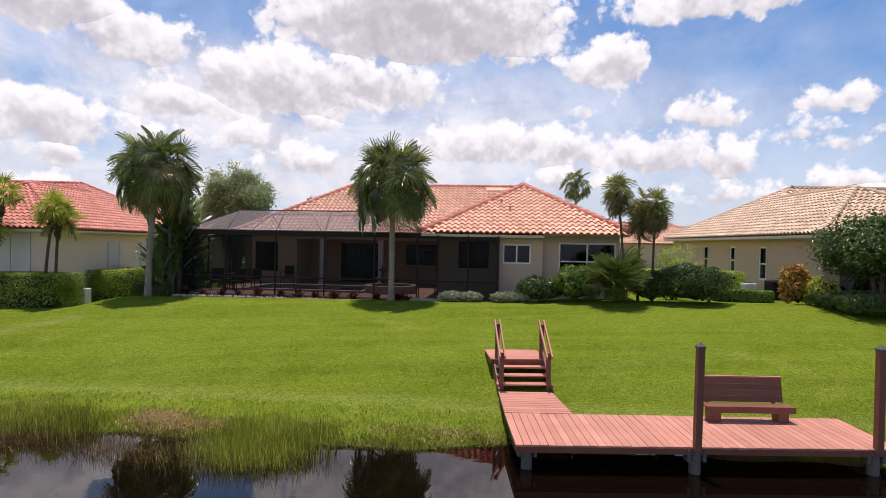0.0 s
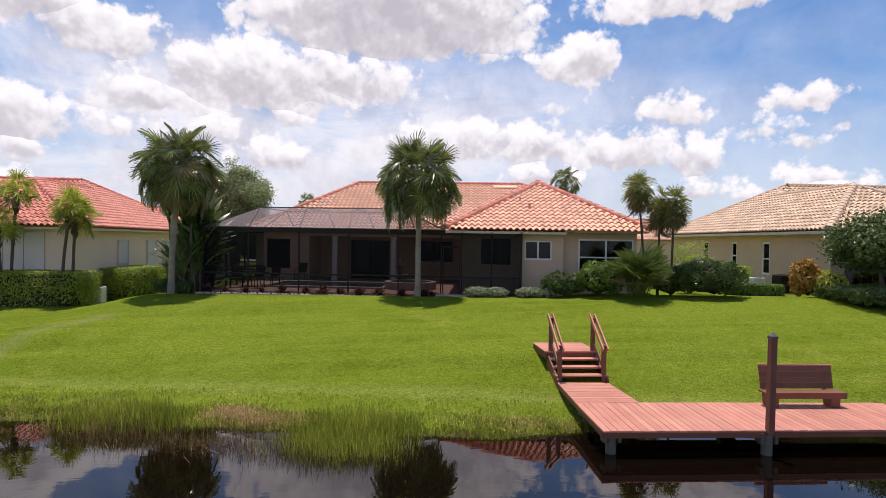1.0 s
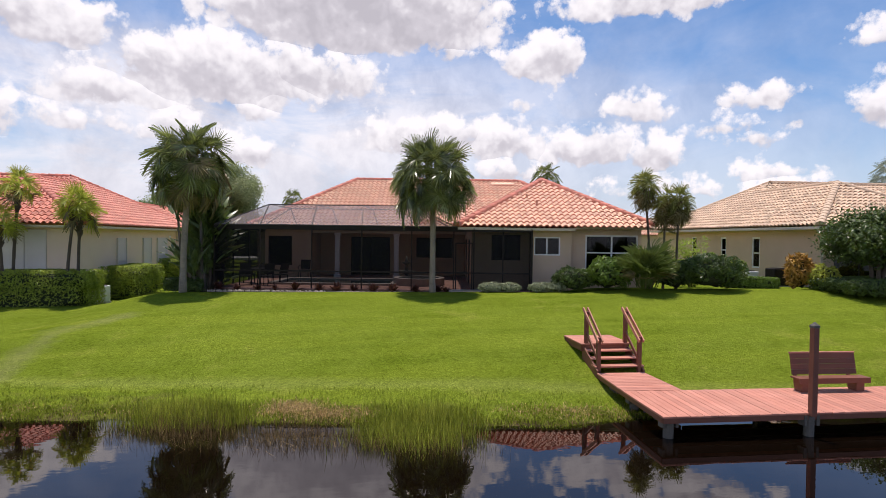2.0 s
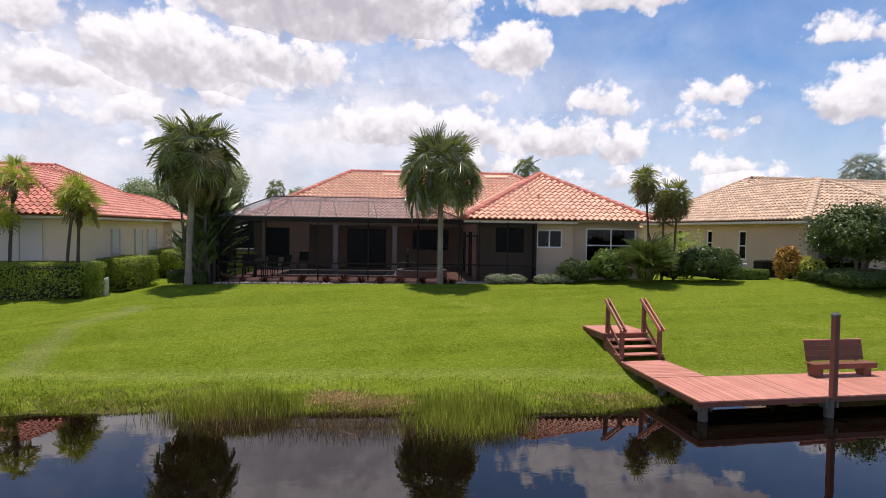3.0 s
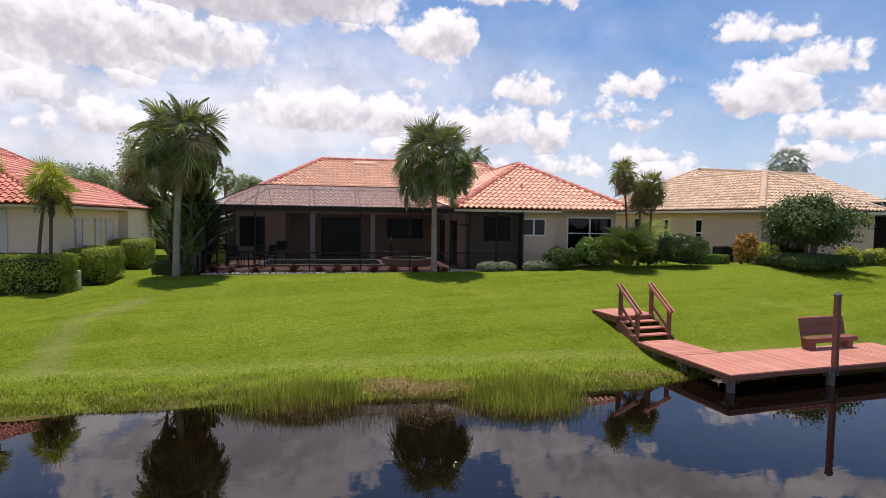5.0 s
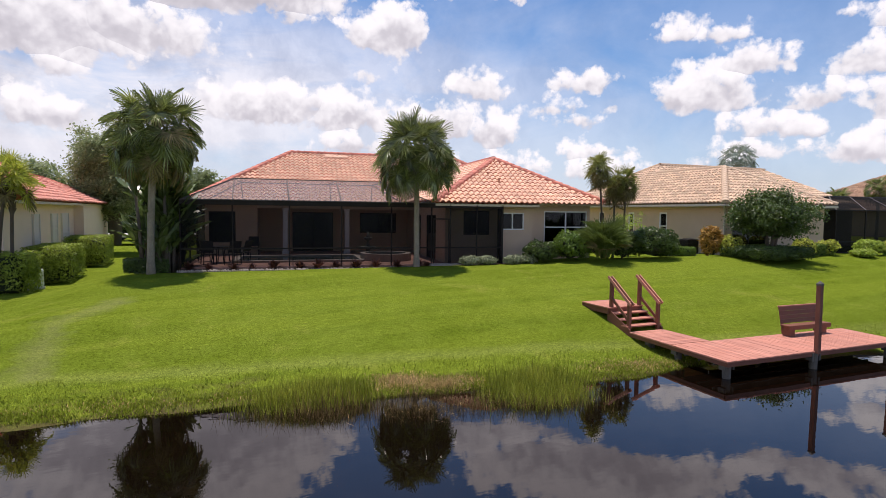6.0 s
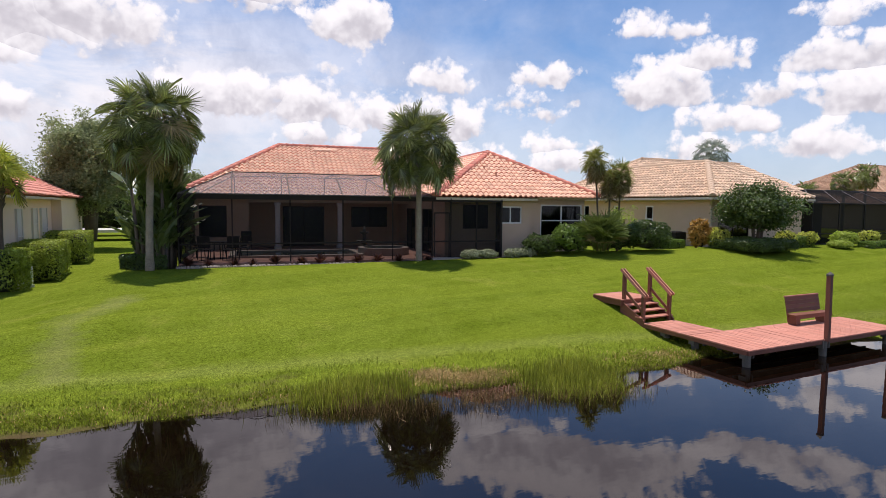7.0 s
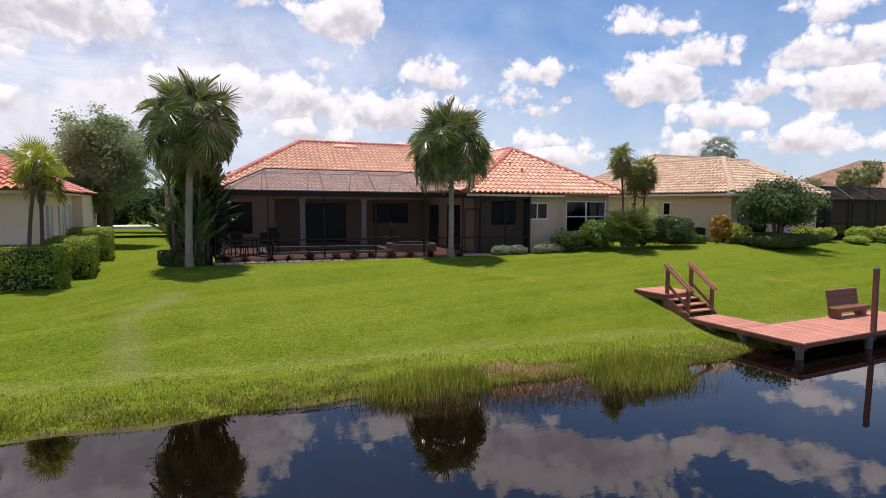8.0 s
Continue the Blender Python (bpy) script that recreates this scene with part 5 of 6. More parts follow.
def paddle_mesh(name, r, length=1.7, width=0.42):
    """One long banana-like leaf on its stalk along +x, arched, with a torn edge."""
    me = Mesh()
    me.beam((0, 0, 0), (length * 0.55, 0, 0.1), 0.05, 0.05)
    n = 9
    rows = []
    for i in range(n + 1):
        s = i / n
        x = length * (0.55 + s)
        z = 0.1 + 0.12 * s - 0.55 * s * s
        w = width * math.sin(math.pi * min(1.0, 0.08 + 0.92 * s) ** 0.8) ** 0.7 * (1 + r.normal(0, 0.08))
        w = max(w, 0.01)
        rows.append(((x, -w / 2, z - w * 0.22), (x, 0, z), (x, w / 2, z - w * 0.22)))
    k = len(me.v)
    for row in rows:
        me.v += list(row)
    for i in range(n):
        for j in range(2):
            if i in (3, 6) and r.uniform() < 0.4:
                continue
            a = k + i * 3 + j
            me.f.append((a, a + 1, a + 4, a + 3))
    return me.data(name, MAT["paddle"])


def bird_of_paradise(x, y):
    t = thing("bird_of_paradise", pose(x, y, ground_z(x, y)), "tall clump of banana-like bird of paradise leaves", "plant")
    r = rng(91)
    leaves = [paddle_mesh("leaf", rng(92 + i)) for i in range(4)]
    for i in range(34):
        a = r.uniform(0, 6.28)
        rad = r.uniform(0.1, 1.1)
        bx, by = math.cos(a) * rad * 0.85, math.sin(a) * rad * 0.8
        h = r.uniform(0.2, 3.0) if i > 7 else r.uniform(2.8, 3.7)
        m = Mesh()
        m.tube([(bx, by, -0.05), (bx * 1.1, by * 1.1, h * 0.5), (bx * 1.25, by * 1.25, h)], [0.09, 0.075, 0.05], 8)
        part("stem", m, MAT["bark"], t, smooth=True)
        fan = r.uniform(0, 180)
        for j in range(10):
            el = 84 - 11 * (j // 2) + r.normal(0, 6)
            az = fan + (0 if j % 2 else 180) + r.normal(0, 28)
            s = r.uniform(0.42, 0.74)
            ob = new("leaf", leaves[(i + j) % 4])
            ob.parent = t
            ob.matrix_basis = Matrix.Translation((bx * 1.25, by * 1.25, h - 0.1)) @ pose(0, 0, 0, 0, 0, az) @ pose(0, 0, 0, r.normal(0, 25), -el, 0) @ Matrix.Diagonal((s, s, s, 1))


bird_of_paradise(-11.0, 25.75)
shrub("shrub", -11.3, 26.4, (0.85, 0.9, 2.1), "leaf_mid", "tall dark green thicket behind the palm trunk", n=4200, size=0.13, lump=0.3, seed=95)
shrub("shrub", -10.75, 26.0, (0.8, 0.7, 2.3), "leaf_mid", "tall dark green thicket behind the palm trunk", n=3800, size=0.13, lump=0.3, seed=96)

# far planting, seen between and behind the houses
for i, (x, y, rx, rz) in enumerate(((-10.0, 66, 4.0, 2.6), (-16.5, 68, 4.5, 2.8), (-23.0, 66, 5.0, 3.2), (-4.0, 70, 4.5, 3.0), (-30, 70, 6, 4.0), (13, 70, 4, 2.2))):
    shrub("shrub", x, y, (rx, 2.0, rz), "leaf_dark", "distant dark green garden thicket", "thicket", n=3800, size=0.24, lump=0.2, seed=120 + i, group="distant thickets")
tree(-27, 75, 1.6, 3.0, 6.8, (4, 4, 2.4), "leaf_tree", "distant rounded tree behind the houses", 160, 90, 0.17, 131, 0.3, 4, 0.16)
tree(-8.5, 72, 1.6, 3.0, 6.6, (2.2, 2.2, 2.0), "leaf_tree", "distant rounded tree behind the houses", 110, 90, 0.15, 132, 0.3, 4, 0.16)
road = Mesh()
road.box(-120, 140, 57.5, 61.5, 1.5, 1.73)
structure("road", road, MAT["concrete"], "pale concrete street behind the houses")
woods = Mesh()
r = rng(140)
prev = None
for i in range(121):
    a = radians(-60 + 150 * i / 120)
    x, y = 330 * math.sin(a), 330 * math.cos(a)
    top = 7.5 + 3.0 * noise.noise(Vector((i * 0.35, 0, 0))) + 2.0 * r.uniform()
    cur = ((x, y, -1), (x, y, top))
    if prev:
        woods.poly([prev[0], cur[0], cur[1], prev[1]])
    prev = cur
structure("backdrop", woods, MAT["far_wood"], "low dark line of distant woods")


# right-hand gardens
shrub("shrub", 24.6, 18.9, (0.8, 0.7, 0.45), "leaf_light", "bright green mounded shrub", n=2600, size=0.09, lump=0.15, seed=151)
shrub("shrub", 21.6, 19.3, (0.7, 0.6, 0.45), "leaf_yellow", "yellow-green variegated shrub by a hedge", n=1500, size=0.09, seed=152)
shrub("shrub", 26.5, 18.6, (0.6, 0.6, 0.5), "leaf_yellow", "yellow-green variegated shrub by a hedge", n=1500, size=0.09, seed=153)
shrub("shrub", 23.2, 18.4, (0.7, 0.6, 0.22), "leaf_light", "low spreading bright green shrub", n=1400, size=0.08, seed=154)
hedge(20.2, 21.9, 19.0, 20.4, 1.85, 2.55, "low clipped hedge beside the tan-roofed house", "leaf_mid", seed=155, n=3000)
hedge(25.0, 30.0, 17.6, 18.4, 1.85, 2.25, "low clipped hedge along a bed", "leaf_mid", seed=156, n=3500)
tree(10.9, 22.9, ground_z(10.9, 22.9), 0.9, 3.35, (0.72, 0.7, 0.85), "leaf_light", "loose pale green young tree behind clipped shrubs", 46, 26, 0.055, 157, 0.035, 3, 0.14)
shrub("shrub", 12.7, 23.2, (0.16, 0.16, 0.5), "leaf_yellow", "thin upright yellow-green shrub", n=260, size=0.07, seed=158)


def ac_unit(x, y, z, w, hgt, mat, label):
    t = thing("air_conditioner", pose(x, y, z, 0, 0, -6), label, "air conditioner")
    m = Mesh()
    m.box(-w / 2, w / 2, -w / 2, w / 2, 0.05, hgt)
    part("casing", m, MAT[mat], t, bevel=0.03)
    for k in range(9):
        s = Mesh()
        zz = 0.14 + (hgt - 0.24) * k / 8
        s.box(-w / 2 - 0.008, w / 2 + 0.008, -w / 2 - 0.008, w / 2 + 0.008, zz, zz + 0.018)
        part("louvre", s, MAT[mat], t)
    m = Mesh()
    m.tube([(0, 0, hgt), (0, 0, hgt + 0.03)], [w * 0.42, w * 0.40], 20)
    part("fan_grille", m, MAT["bronze"], t)
    m = Mesh()
    m.box(-w / 2 - 0.03, w / 2 + 0.03, -w / 2 - 0.03, w / 2 + 0.03, -0.12, 0.05)
    part("pad", m, MAT["concrete"], t)


ac_unit(-15.75, 26.9, ground_z(-15.75, 26.9) + 0.04, 0.42, 0.78, "metal_box", "white outdoor air conditioner between clipped hedges")
ac_unit(14.75, 24.0, 1.85, 0.5, 0.68, "metal_box", "white outdoor air conditioner beside the beige wall")
ac_unit(15.55, 23.2, 1.85, 0.75, 0.85, "bronze", "dark outdoor unit beside the beige wall")


# the neighbour's pool cage and the far house beyond it
def far_cage():
    c = thing("pool_cage", Matrix.Translation((25.0, 21.0, 0)) @ pose(0, 0, 0, 0, 0, -4), "black screened pool enclosure of the tan-roofed house", "screen enclosure")
    ze, zt, g = 4.45, 5.35, 1.5
    W, D = 13.0, 8.0
    def bar(a, b, mat="bronze"):
        m = Mesh()
        m.beam(a, b, 0.06, 0.06)
        part("post" if a[0] == b[0] and a[1] == b[1] else "rail", m, MAT[mat], c)
    for k in range(6):
        x = W * k / 5
        bar((x, 0, g), (x, 0, ze))
        t = 1.8 + (W - 3.6) * k / 5
        bar((x, 0, ze), (t, 1.8, zt), "grey_beam")
    for z in (ze, 2.55, g + 0.4):
        bar((0, 0, z), (W, 0, z))
        bar((0, 0, z), (0, D, z))
    bar((1.8, 1.8, zt), (W - 1.8, 1.8, zt), "grey_beam")
    def sheet(pts, mat):
        m = Mesh()
        m.poly(pts)
        part("screen_panel", m, MAT[mat], c)
    sheet([(0, 0, g), (W, 0, g), (W, 0, ze), (0, 0, ze)], "screen_dense")
    sheet([(0, D, g), (0, 0, g), (0, 0, ze), (0, D, ze)], "screen_dense")
    sheet([(0, 0, ze), (W, 0, ze), (W - 1.8, 1.8, zt), (1.8, 1.8, zt)], "screen_dense")
    sheet([(0, D, ze), (0, 0, ze), (1.8, 1.8, zt), (1.8, D - 1.8, zt)], "screen_dense")
    sheet([(1.8, 1.8, zt), (W - 1.8, 1.8, zt), (W - 1.8, D - 1.8, zt), (1.8, D - 1.8, zt)], "screen_dense")
    wl = Mesh()
    wl.box(0, W, D, D + 0.2, g, 4.4)
    part("wall", wl, MAT["stucco"], c)


far_cage()


def far_house(x, y, turn, w, d, ze, s, mat, label):
    h = thing("house", Matrix.Translation((x, y, 0)) @ pose(0, 0, 0, 0, 0, turn), label, "house", "far houses")
    run = d / 2
    r0, r1 = (run, run, ze + run * s), (w - run, run, ze + run * s)
    fs = [((0, 0, ze), (w, 0, ze), r1, r0), ((w, 0, ze), (w, d, ze), r1), ((w, d, ze), (0, d, ze), r0, r1), ((0, d, ze), (0, 0, ze), r0)]
    tiled(h, fs, [((0, 0, ze), r0), ((w, 0, ze), r1), (r0, r1)], MAT[mat], MAT[mat])
    fill_wall(h, [("u", 0.5, 0.2, 0.5, w - 0.5, 1.4, ze - 0.05, []), ("v", 0.5, 0.2, 0.7, d - 0.5, 1.4, ze - 0.05, []), ("v", w - 0.7, 0.2, 0.7, d - 0.5, 1.4, ze - 0.05, []), ("u", d - 0.7, 0.2, 0.7, w - 0.7, 1.4, ze - 0.05, [])], MAT["stucco"])


far_house(60.0, 32.0, -4, 28, 20, 4.7, 0.52, "tile_brown", "far brown-roofed house behind palms")
far_house(19.0, 64.0, -8, 16, 10, 4.6, 0.5, "tile", "far terracotta-roofed house across the street")
far_house(28.0, 72.0, -5, 18, 10, 4.6, 0.5, "tile_tan", "far tan-roofed house across the street")


# ---- planting and furniture by the pool ----
bed = Mesh()
bed.box(-14.1, -3.65, 22.62, 23.2, 1.3, 1.60)
ob = structure("planting_bed", bed, MAT["mulch"], "narrow mulched bed along the pool cage")
ob.matrix_world = at_uv(0, 0, 0)
r = rng(160)
edge = Mesh()
for i in range(150):
    u, v = -14.1 + 10.5 * i / 150 + r.normal(0, 0.01), 22.56 + r.normal(0, 0.03)
    s = r.uniform(0.020, 0.060)
    edge.tube([(u, v, 1.52), (u, v, 1.58), (u, v, 1.58 + s)], [s, s * 1.1, s * 0.5], 6)
ob = new("edging_stones", edge.data("edging_stones", MAT["coping"]))
tagged(ob, "row of small pale stones edging the bed", "stones", kind="stuff")
ob.matrix_world = at_uv(0, 0, 0)


def bedding_plant(x, y, z, seed):
    """A low rosette of strap leaves that arch out from the middle."""
    t = thing("bedding_plant", pose(x, y, z), "small reddish strap-leaved plant in the mulched bed", "plant", "red bedding plants")
    r = rng(seed)
    m = Mesh()
    s = r.uniform(0.9, 1.5)
    for i in range(46):
        a, el, k = r.uniform(0, 6.283), r.uniform(0.35, 1.45), s * r.uniform(0.24, 0.40)
        o, side = Vector((math.cos(a), math.sin(a), 0)), Vector((-math.sin(a), math.cos(a), 0))
        q = len(m.v)
        for f, w in ((0.0, 0.012), (0.4, 0.034), (0.75, 0.030), (1.0, 0.003)):
            p = o * (k * f * math.cos(el) + 0.02) + Vector((0, 0, k * f * math.sin(el) - 0.22 * k * f * f + 0.01))
            m.v += [tuple(p - side * w * s), tuple(p + side * w * s)]
        for b in range(3):
            m.f.append((q + 2 * b, q + 2 * b + 1, q + 2 * b + 3, q + 2 * b + 2))
    part("foliage", m, MAT["leaf_red"], t)
    m = Mesh()
    m.tube([(0, 0, -0.03), (0, 0, 0.06)], [0.03, 0.02], 8)
    part("stem", m, MAT["bark"], t)


for i, u in enumerate((-13.75, -13.0, -12.05, -11.3, -10.45, -9.4, -8.65, -7.9, -7.05, -6.2, -5.2, -4.25, -3.9)):
    x, y = to_xy(u, 22.86 + 0.06 * math.sin(i * 2.0))
    bedding_plant(x, y, 1.58, 170 + i)
step = Mesh()
step.box(-3.75, -2.35, 22.55, 23.15, 1.45, 1.70)
ob = new("door_step", step.data("door_step", MAT["coping"]))
ob.matrix_world = at_uv(0, 0, 0)
tagged(ob, "pale stone step at the screen door", "step")


def pool():
    p = thing("pool", at_uv(0, 0, 0), "small pool with a pale stone rim and raised spa", "pool")
    rim = Mesh()
    for a, b in (((-12.2, 25.2), (-6.4, 25.2)), ((-12.2, 28.4), (-6.4, 28.4))):
        rim.box(a[0], b[0], a[1] - 0.15, a[1] + 0.15, FLOOR + 0.004, FLOOR + 0.09)
    for u in (-12.2, -6.4):
        rim.box(u - 0.15, u + 0.15, 25.35, 28.25, FLOOR + 0.004, FLOOR + 0.09)
    part("rim", rim, MAT["coping"], p)
    w = Mesh()
    w.box(-12.05, -6.55, 25.35, 28.25, FLOOR + 0.004, FLOOR + 0.03)
    part("pool_water", w, MAT["pool"], p)
    spa = Mesh()
    n = 28
    for j in range(n):
        a, b = 2 * math.pi * j / n, 2 * math.pi * (j + 1) / n
        q = [(-5.2 + math.cos(t) * rr, 26.0 + math.sin(t) * rr) for t, rr in ((a, 1.0), (a, 1.25), (b, 1.25), (b, 1.0))]
        spa.hexa([(*q[0], FLOOR), (*q[1], FLOOR), (*q[2], FLOOR), (*q[3], FLOOR), (*q[0], FLOOR + 0.35), (*q[1], FLOOR + 0.35), (*q[2], FLOOR + 0.35), (*q[3], FLOOR + 0.35)])
    part("spa_wall", spa, MAT["coping"], p)
    w = Mesh()
    w.tube([(-5.2, 26.0, FLOOR), (-5.2, 26.0, FLOOR + 0.28)], [0.98, 0.98], 28)
    part("spa_water", w, MAT["pool"], p)


pool()


def fountain():
    f = thing("fountain", at_uv(-5.9, 27.3, FLOOR), "small tiered grey garden fountain on the patio", "fountain")
    for name, z0, rad in (("lower_bowl", 0.55, 0.42), ("upper_bowl", 1.0, 0.24)):
        m = Mesh()
        m.tube([(0, 0, z0 - 0.12), (0, 0, z0 - 0.04), (0, 0, z0 + 0.04)], [rad * 0.3, rad * 0.8, rad], 20)
        part(name, m, MAT["pile"], f, smooth=False)
    m = Mesh()
    m.tube([(0, 0, 0), (0, 0, 0.1), (0, 0, 0.14), (0, 0, 0.9), (0, 0, 1.1), (0, 0, 1.35)], [0.25, 0.22, 0.1, 0.07, 0.09, 0.02], 14)
    part("pedestal", m, MAT["pile"], f, smooth=True)


fountain()


def patio_chair(u, v, turn, first=None):
    if first:
        return copy_thing(first, at_uv(u, v, FLOOR, turn))
    c = thing("patio_chair", at_uv(u, v, FLOOR, turn), "dark metal patio chair with curved arms", "chair", "patio chairs")
    m = Mesh()
    m.box(-0.26, 0.26, -0.26, 0.26, 0.42, 0.46)
    part("seat", m, MAT["bronze"], c, bevel=0.01)
    m = Mesh()
    m.hexa([(-0.26, 0.22, 0.5), (0.26, 0.22, 0.5), (0.26, 0.26, 0.5), (-0.26, 0.26, 0.5), (-0.26, 0.36, 1.0), (0.26, 0.36, 1.0), (0.26, 0.40, 1.0), (-0.26, 0.40, 1.0)])
    part("backrest", m, MAT["bronze"], c, bevel=0.01)
    for x in (-0.27, 0.27):
        for y in (-0.25, 0.27):
            m = Mesh()
            m.beam((x, y, 0), (x * 0.95, y * 0.9, 0.43), 0.03, 0.03)
            part("leg", m, MAT["bronze"], c)
        m = Mesh()
        m.tube([(x, 0.30, 0.66), (x, 0.0, 0.68), (x, -0.24, 0.64), (x, -0.27, 0.45)], [0.018] * 4, 6)
        part("arm", m, MAT["bronze"], c)
    return c


ch = patio_chair(-13.2, 24.6, 20)
for u, v, a in ((-12.2, 24.4, -15), (-13.5, 26.0, 110), (-11.9, 25.6, -120), (-11.6, 29.2, 0)):
    patio_chair(u, v, a, ch)
tb = thing("patio_table", at_uv(-12.8, 25.4, FLOOR), "round dark patio table among chairs", "table")
m = Mesh()
m.tube([(0, 0, 0.70), (0, 0, 0.74)], [0.55, 0.55], 24)
part("tabletop", m, MAT["bronze"], tb)
for k in range(4):
    a = k * math.pi / 2 + 0.4
    m = Mesh()
    m.beam((math.cos(a) * 0.42, math.sin(a) * 0.42, 0), (math.cos(a) * 0.3, math.sin(a) * 0.3, 0.70), 0.035, 0.035)
    part("leg", m, MAT["bronze"], tb)

# curtains behind the large window
for a, b in ((2.53, 2.95), (4.35, 4.80), (3.45, 3.86)):
    cu = thing("curtain", at_uv(0, 0, 0), "grey swagged curtain behind the window", "curtain", "curtains")
    m = Mesh()
    n = 10
    for i in range(n):
        x0, x1 = a + (b - a) * i / n, a + (b - a) * (i + 1) / n
        y0, y1 = 24.46 + 0.03 * math.sin(i * 2.2), 24.46 + 0.03 * math.sin((i + 1) * 2.2)
        m.poly([(x0, y0, 2.5), (x1, y1, 2.5), (x1, y1, 4.15), (x0, y0, 4.15)])
    part("cloth", m, MAT["curtain"], cu)


# ---- reeds and grass ----
def blades(name, u0, u1, v0, v1, n, hgt, width, mat, seed, label, lean=0.35, dens=None, floor=None, category="grass", up=0.7):
    r = rng(seed)
    pts = []
    while len(pts) < n:
        u, v = r.uniform(u0, u1), r.uniform(v0, v1)
        if dens is None or r.uniform() < dens(u, v):
            pts.append((u, v))
    verts = np.zeros((n * 6, 3))
    for i, (u, v) in enumerate(pts):
        x, y = to_xy(u, v)
        z = max(ground_z(x, y), -0.25) if floor is None else floor
        h = hgt * r.uniform(0.55, 1.2)
        a = r.uniform(0, 6.283)
        ca, sa = math.cos(a), math.sin(a)
        l1, l2 = h * lean * r.uniform(0.1, 0.5), h * lean * r.uniform(0.4, 1.6)
        b = r.uniform(0, 6.283)
        dx, dy = math.cos(b), math.sin(b)
        w = width * r.uniform(0.7, 1.3)
        k = i * 6
        verts[k] = (x - ca * w, y - sa * w, z - 0.02)
        verts[k + 1] = (x + ca * w, y + sa * w, z - 0.02)
        verts[k + 2] = (x + dx * l1 + ca * w * 0.8, y + dy * l1 + sa * w * 0.8, z + h * 0.55)
        verts[k + 3] = (x + dx * l1 - ca * w * 0.8, y + dy * l1 - sa * w * 0.8, z + h * 0.55)
        tip = max(z + h * (1.0 - 0.25 * (l2 / h)), z + h * 0.45)
        verts[k + 4] = (x + dx * l2 + ca * w * 0.15, y + dy * l2 + sa * w * 0.15, tip)
        verts[k + 5] = (x + dx * l2 - ca * w * 0.15, y + dy * l2 - sa * w * 0.15, tip)
    q = np.arange(n)[:, None] * 6
    faces = np.concatenate([q + np.array([0, 1, 2, 3]), q + np.array([3, 2, 4, 5])])
    nrm = np.tile(np.array([0.0, 0.0, up]), (n * 6, 1)) + np.repeat(r.normal(0, 0.42, (n, 3)), 6, 0)
    nrm /= np.linalg.norm(nrm, axis=1)[:, None]
    ob = new(name, array_mesh(name, verts, faces, MAT[mat], nrm))
    return tagged(ob, label, category, kind="stuff")


def bump2(u, v, cu, cv, ru, rv):
    return math.exp(-((u - cu) / ru) ** 2 - ((v - cv) / rv) ** 2)


blades("reeds", -11.6, -7.4, 8.8, 11.2, 4600, 0.44, 0.0045, "reed", 201, "green reeds standing in the shallows", 0.16, lambda u, v: bump2(u, v, -9.5 + 0.3 * (v - 10), 10.15, 0.85, 0.38), category="reeds", up=0.25)
blades("reeds", -6.2, -3.0, 8.3, 11.0, 7200, 0.56, 0.0042, "reed", 202, "green reeds standing in the shallows", 0.18, lambda u, v: bump2(u, v, -4.55, 9.6, 0.82, 0.58), category="reeds", up=0.25)
blades("dry_reeds", -10.5, -3.2, 8.4, 10.4, 420, 0.40, 0.0055, "straw", 203, "bent straw-coloured dead reeds", 1.1, lambda u, v: bump2(u, v, -6.4, 9.15, 2.2, 0.40), category="reeds")
blades("dry_grass", -9.2, -5.4, 10.2, 12.6, 5200, 0.08, 0.007, "straw", 204, "patch of dry straw-coloured grass on the bank", 0.9, lambda u, v: bump2(u, v, -7.4, 11.0, 0.45, 0.36) + 0.8 * bump2(u, v, -6.5, 10.7, 0.75, 0.32))
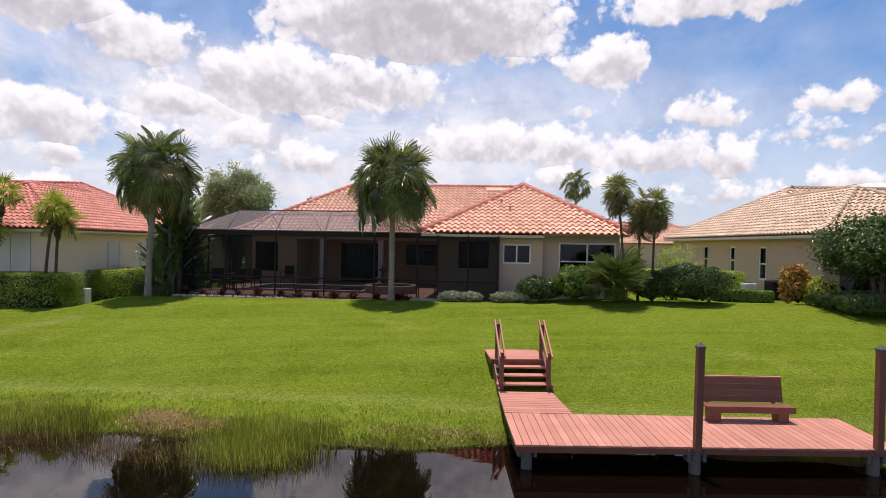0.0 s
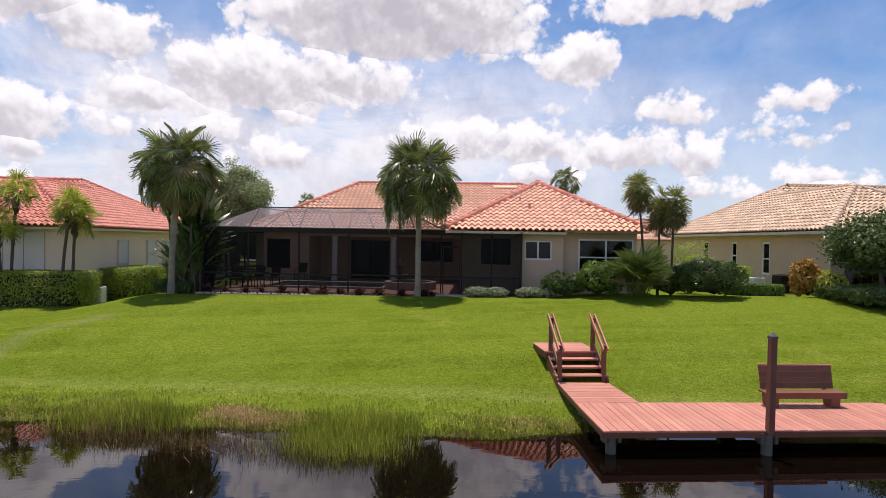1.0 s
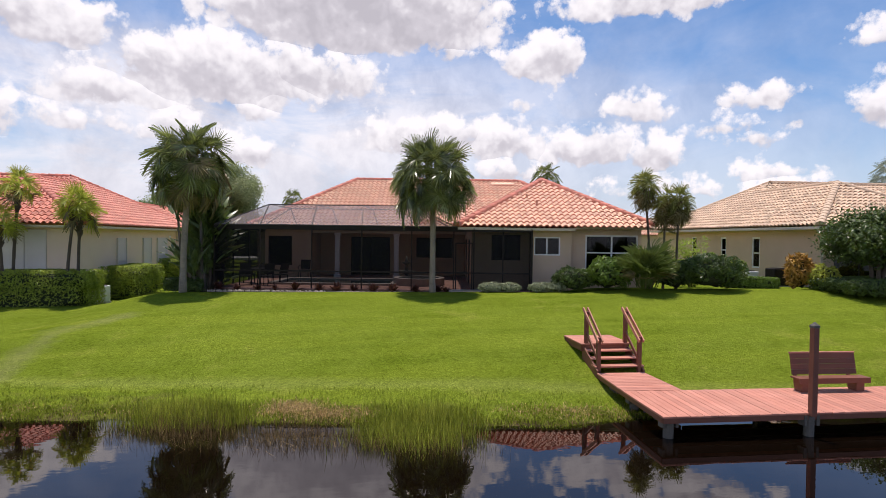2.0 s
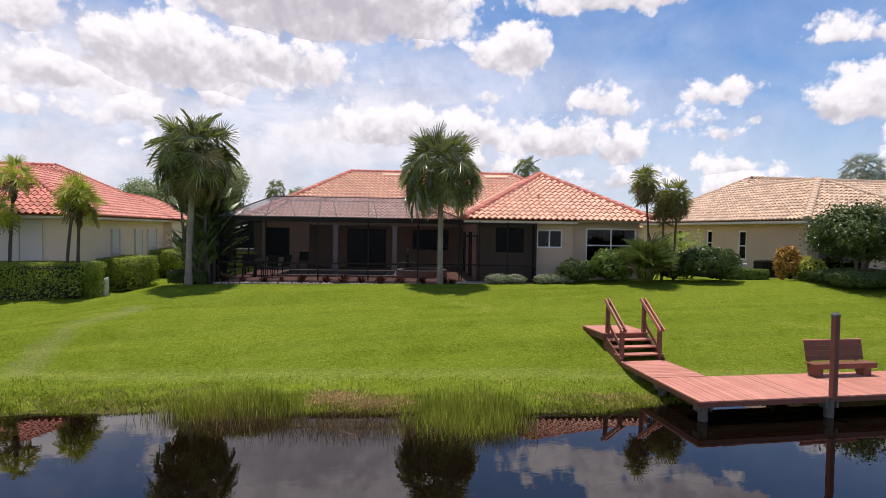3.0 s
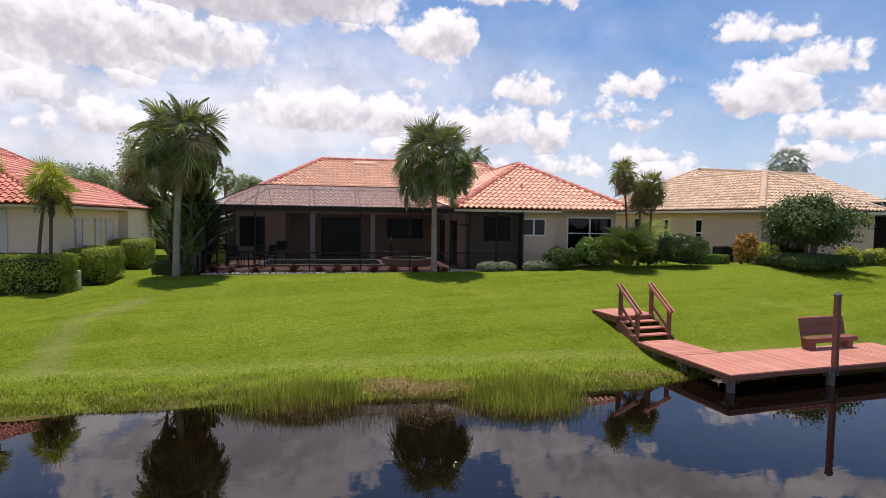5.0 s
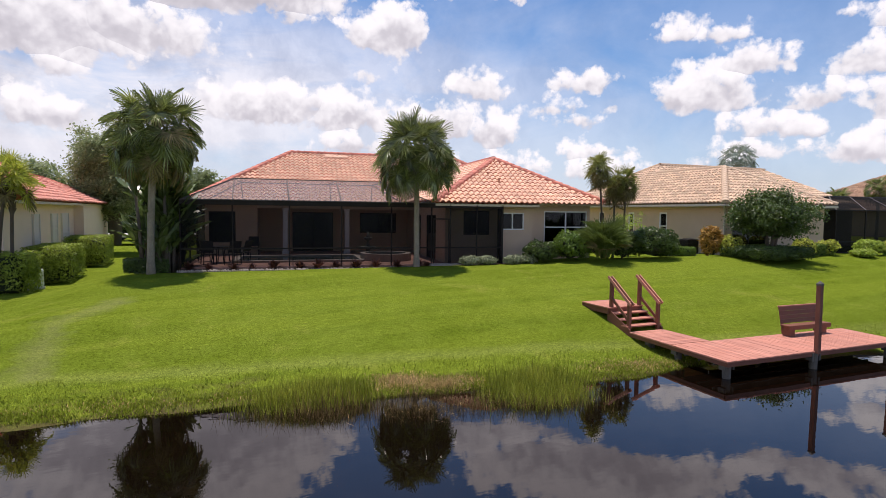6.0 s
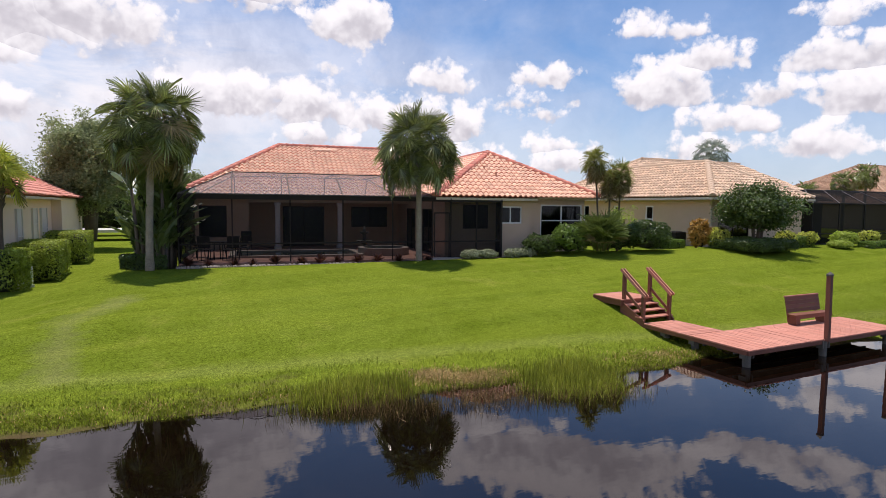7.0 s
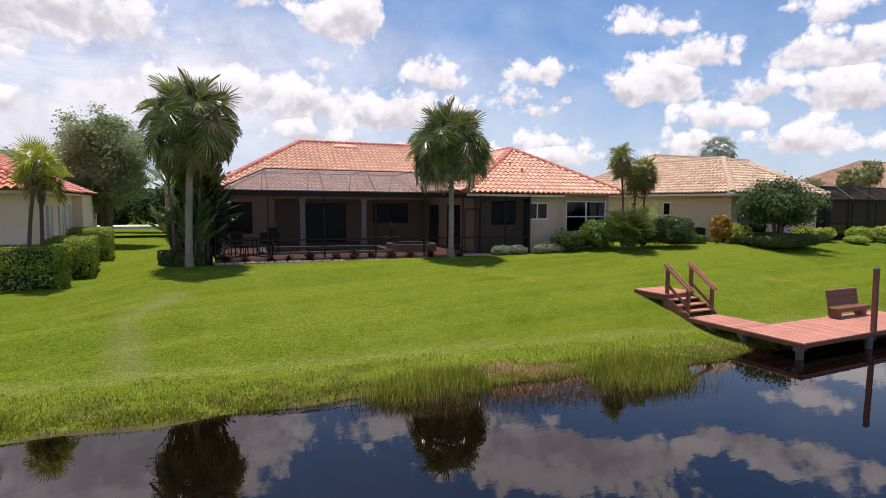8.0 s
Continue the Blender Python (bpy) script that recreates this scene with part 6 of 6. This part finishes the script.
blades("dry_grass", -3.4, 0.6, 10.2, 12.0, 1000, 0.08, 0.006, "straw", 205, "patch of dry straw-coloured grass on the bank", 0.8, lambda u, v: bump2(u, v, -1.0, 11.0, 1.2, 0.35))
blades("dry_grass", -17, -9, 10.0, 11.8, 700, 0.07, 0.006, "straw", 206, "thin dry grass along the water's edge", 0.8, lambda u, v: 0.9 * bump2(u, v, -13.5, 10.7, 3.5, 0.3) * (0.3 + 0.7 * (math.sin(u * 2.7) > 0.5)))
blades("bank_grass", -26, 1.0, 10.1, 12.4, 42000, 0.075, 0.007, "blade", 207, "rough green grass hanging over the pond's edge", 0.7, lambda u, v: (0.10 + math.exp(-((v - 10.6) / 0.6) ** 2)) * (0.25 + 0.75 * smooth01(-0.25, 0.25, noise.noise(Vector((u * 1.6, v * 1.6, 3))))))
blades("bank_grass", 7.0, 24.0, 9.9, 12.8, 9000, 0.075, 0.006, "blade", 208, "rough green grass hanging over the pond's edge", 0.6)

for k, (cu, cv, ru, rv, n) in enumerate(((-6.9, 9.75, 1.3, 0.38, 1800), (-2.2, 10.2, 1.6, 0.25, 250), (-13.0, 10.15, 2.5, 0.12, 160))):
    blades("dead_stalks", cu - 2.5 * ru, cu + 2.5 * ru, cv - 2 * rv, cv + 2 * rv, n, 0.12, 0.006, "mud_stalk", 220 + k, "brown dead stalks and litter at the waterline", 0.9, lambda u, v, cu=cu, cv=cv, ru=ru, rv=rv: bump2(u, v, cu, cv, ru, rv), category="reeds")
for k, (cu, cv, ru, rv, n) in enumerate(((-9.3, 9.5, 0.95, 0.45, 2000), (-4.6, 9.1, 0.95, 0.50, 2200), (-6.9, 9.25, 1.2, 0.45, 2600))):
    blades("dead_stalks", cu - 2.5 * ru, cu + 2.5 * ru, cv - 2 * rv, cv + 2 * rv, n, 0.42, 0.0038, "mud_stalk", 230 + k, "brown dead stalks standing among the green reeds", 0.2, lambda u, v, cu=cu, cv=cv, ru=ru, rv=rv: bump2(u, v, cu, cv, ru, rv), category="reeds")
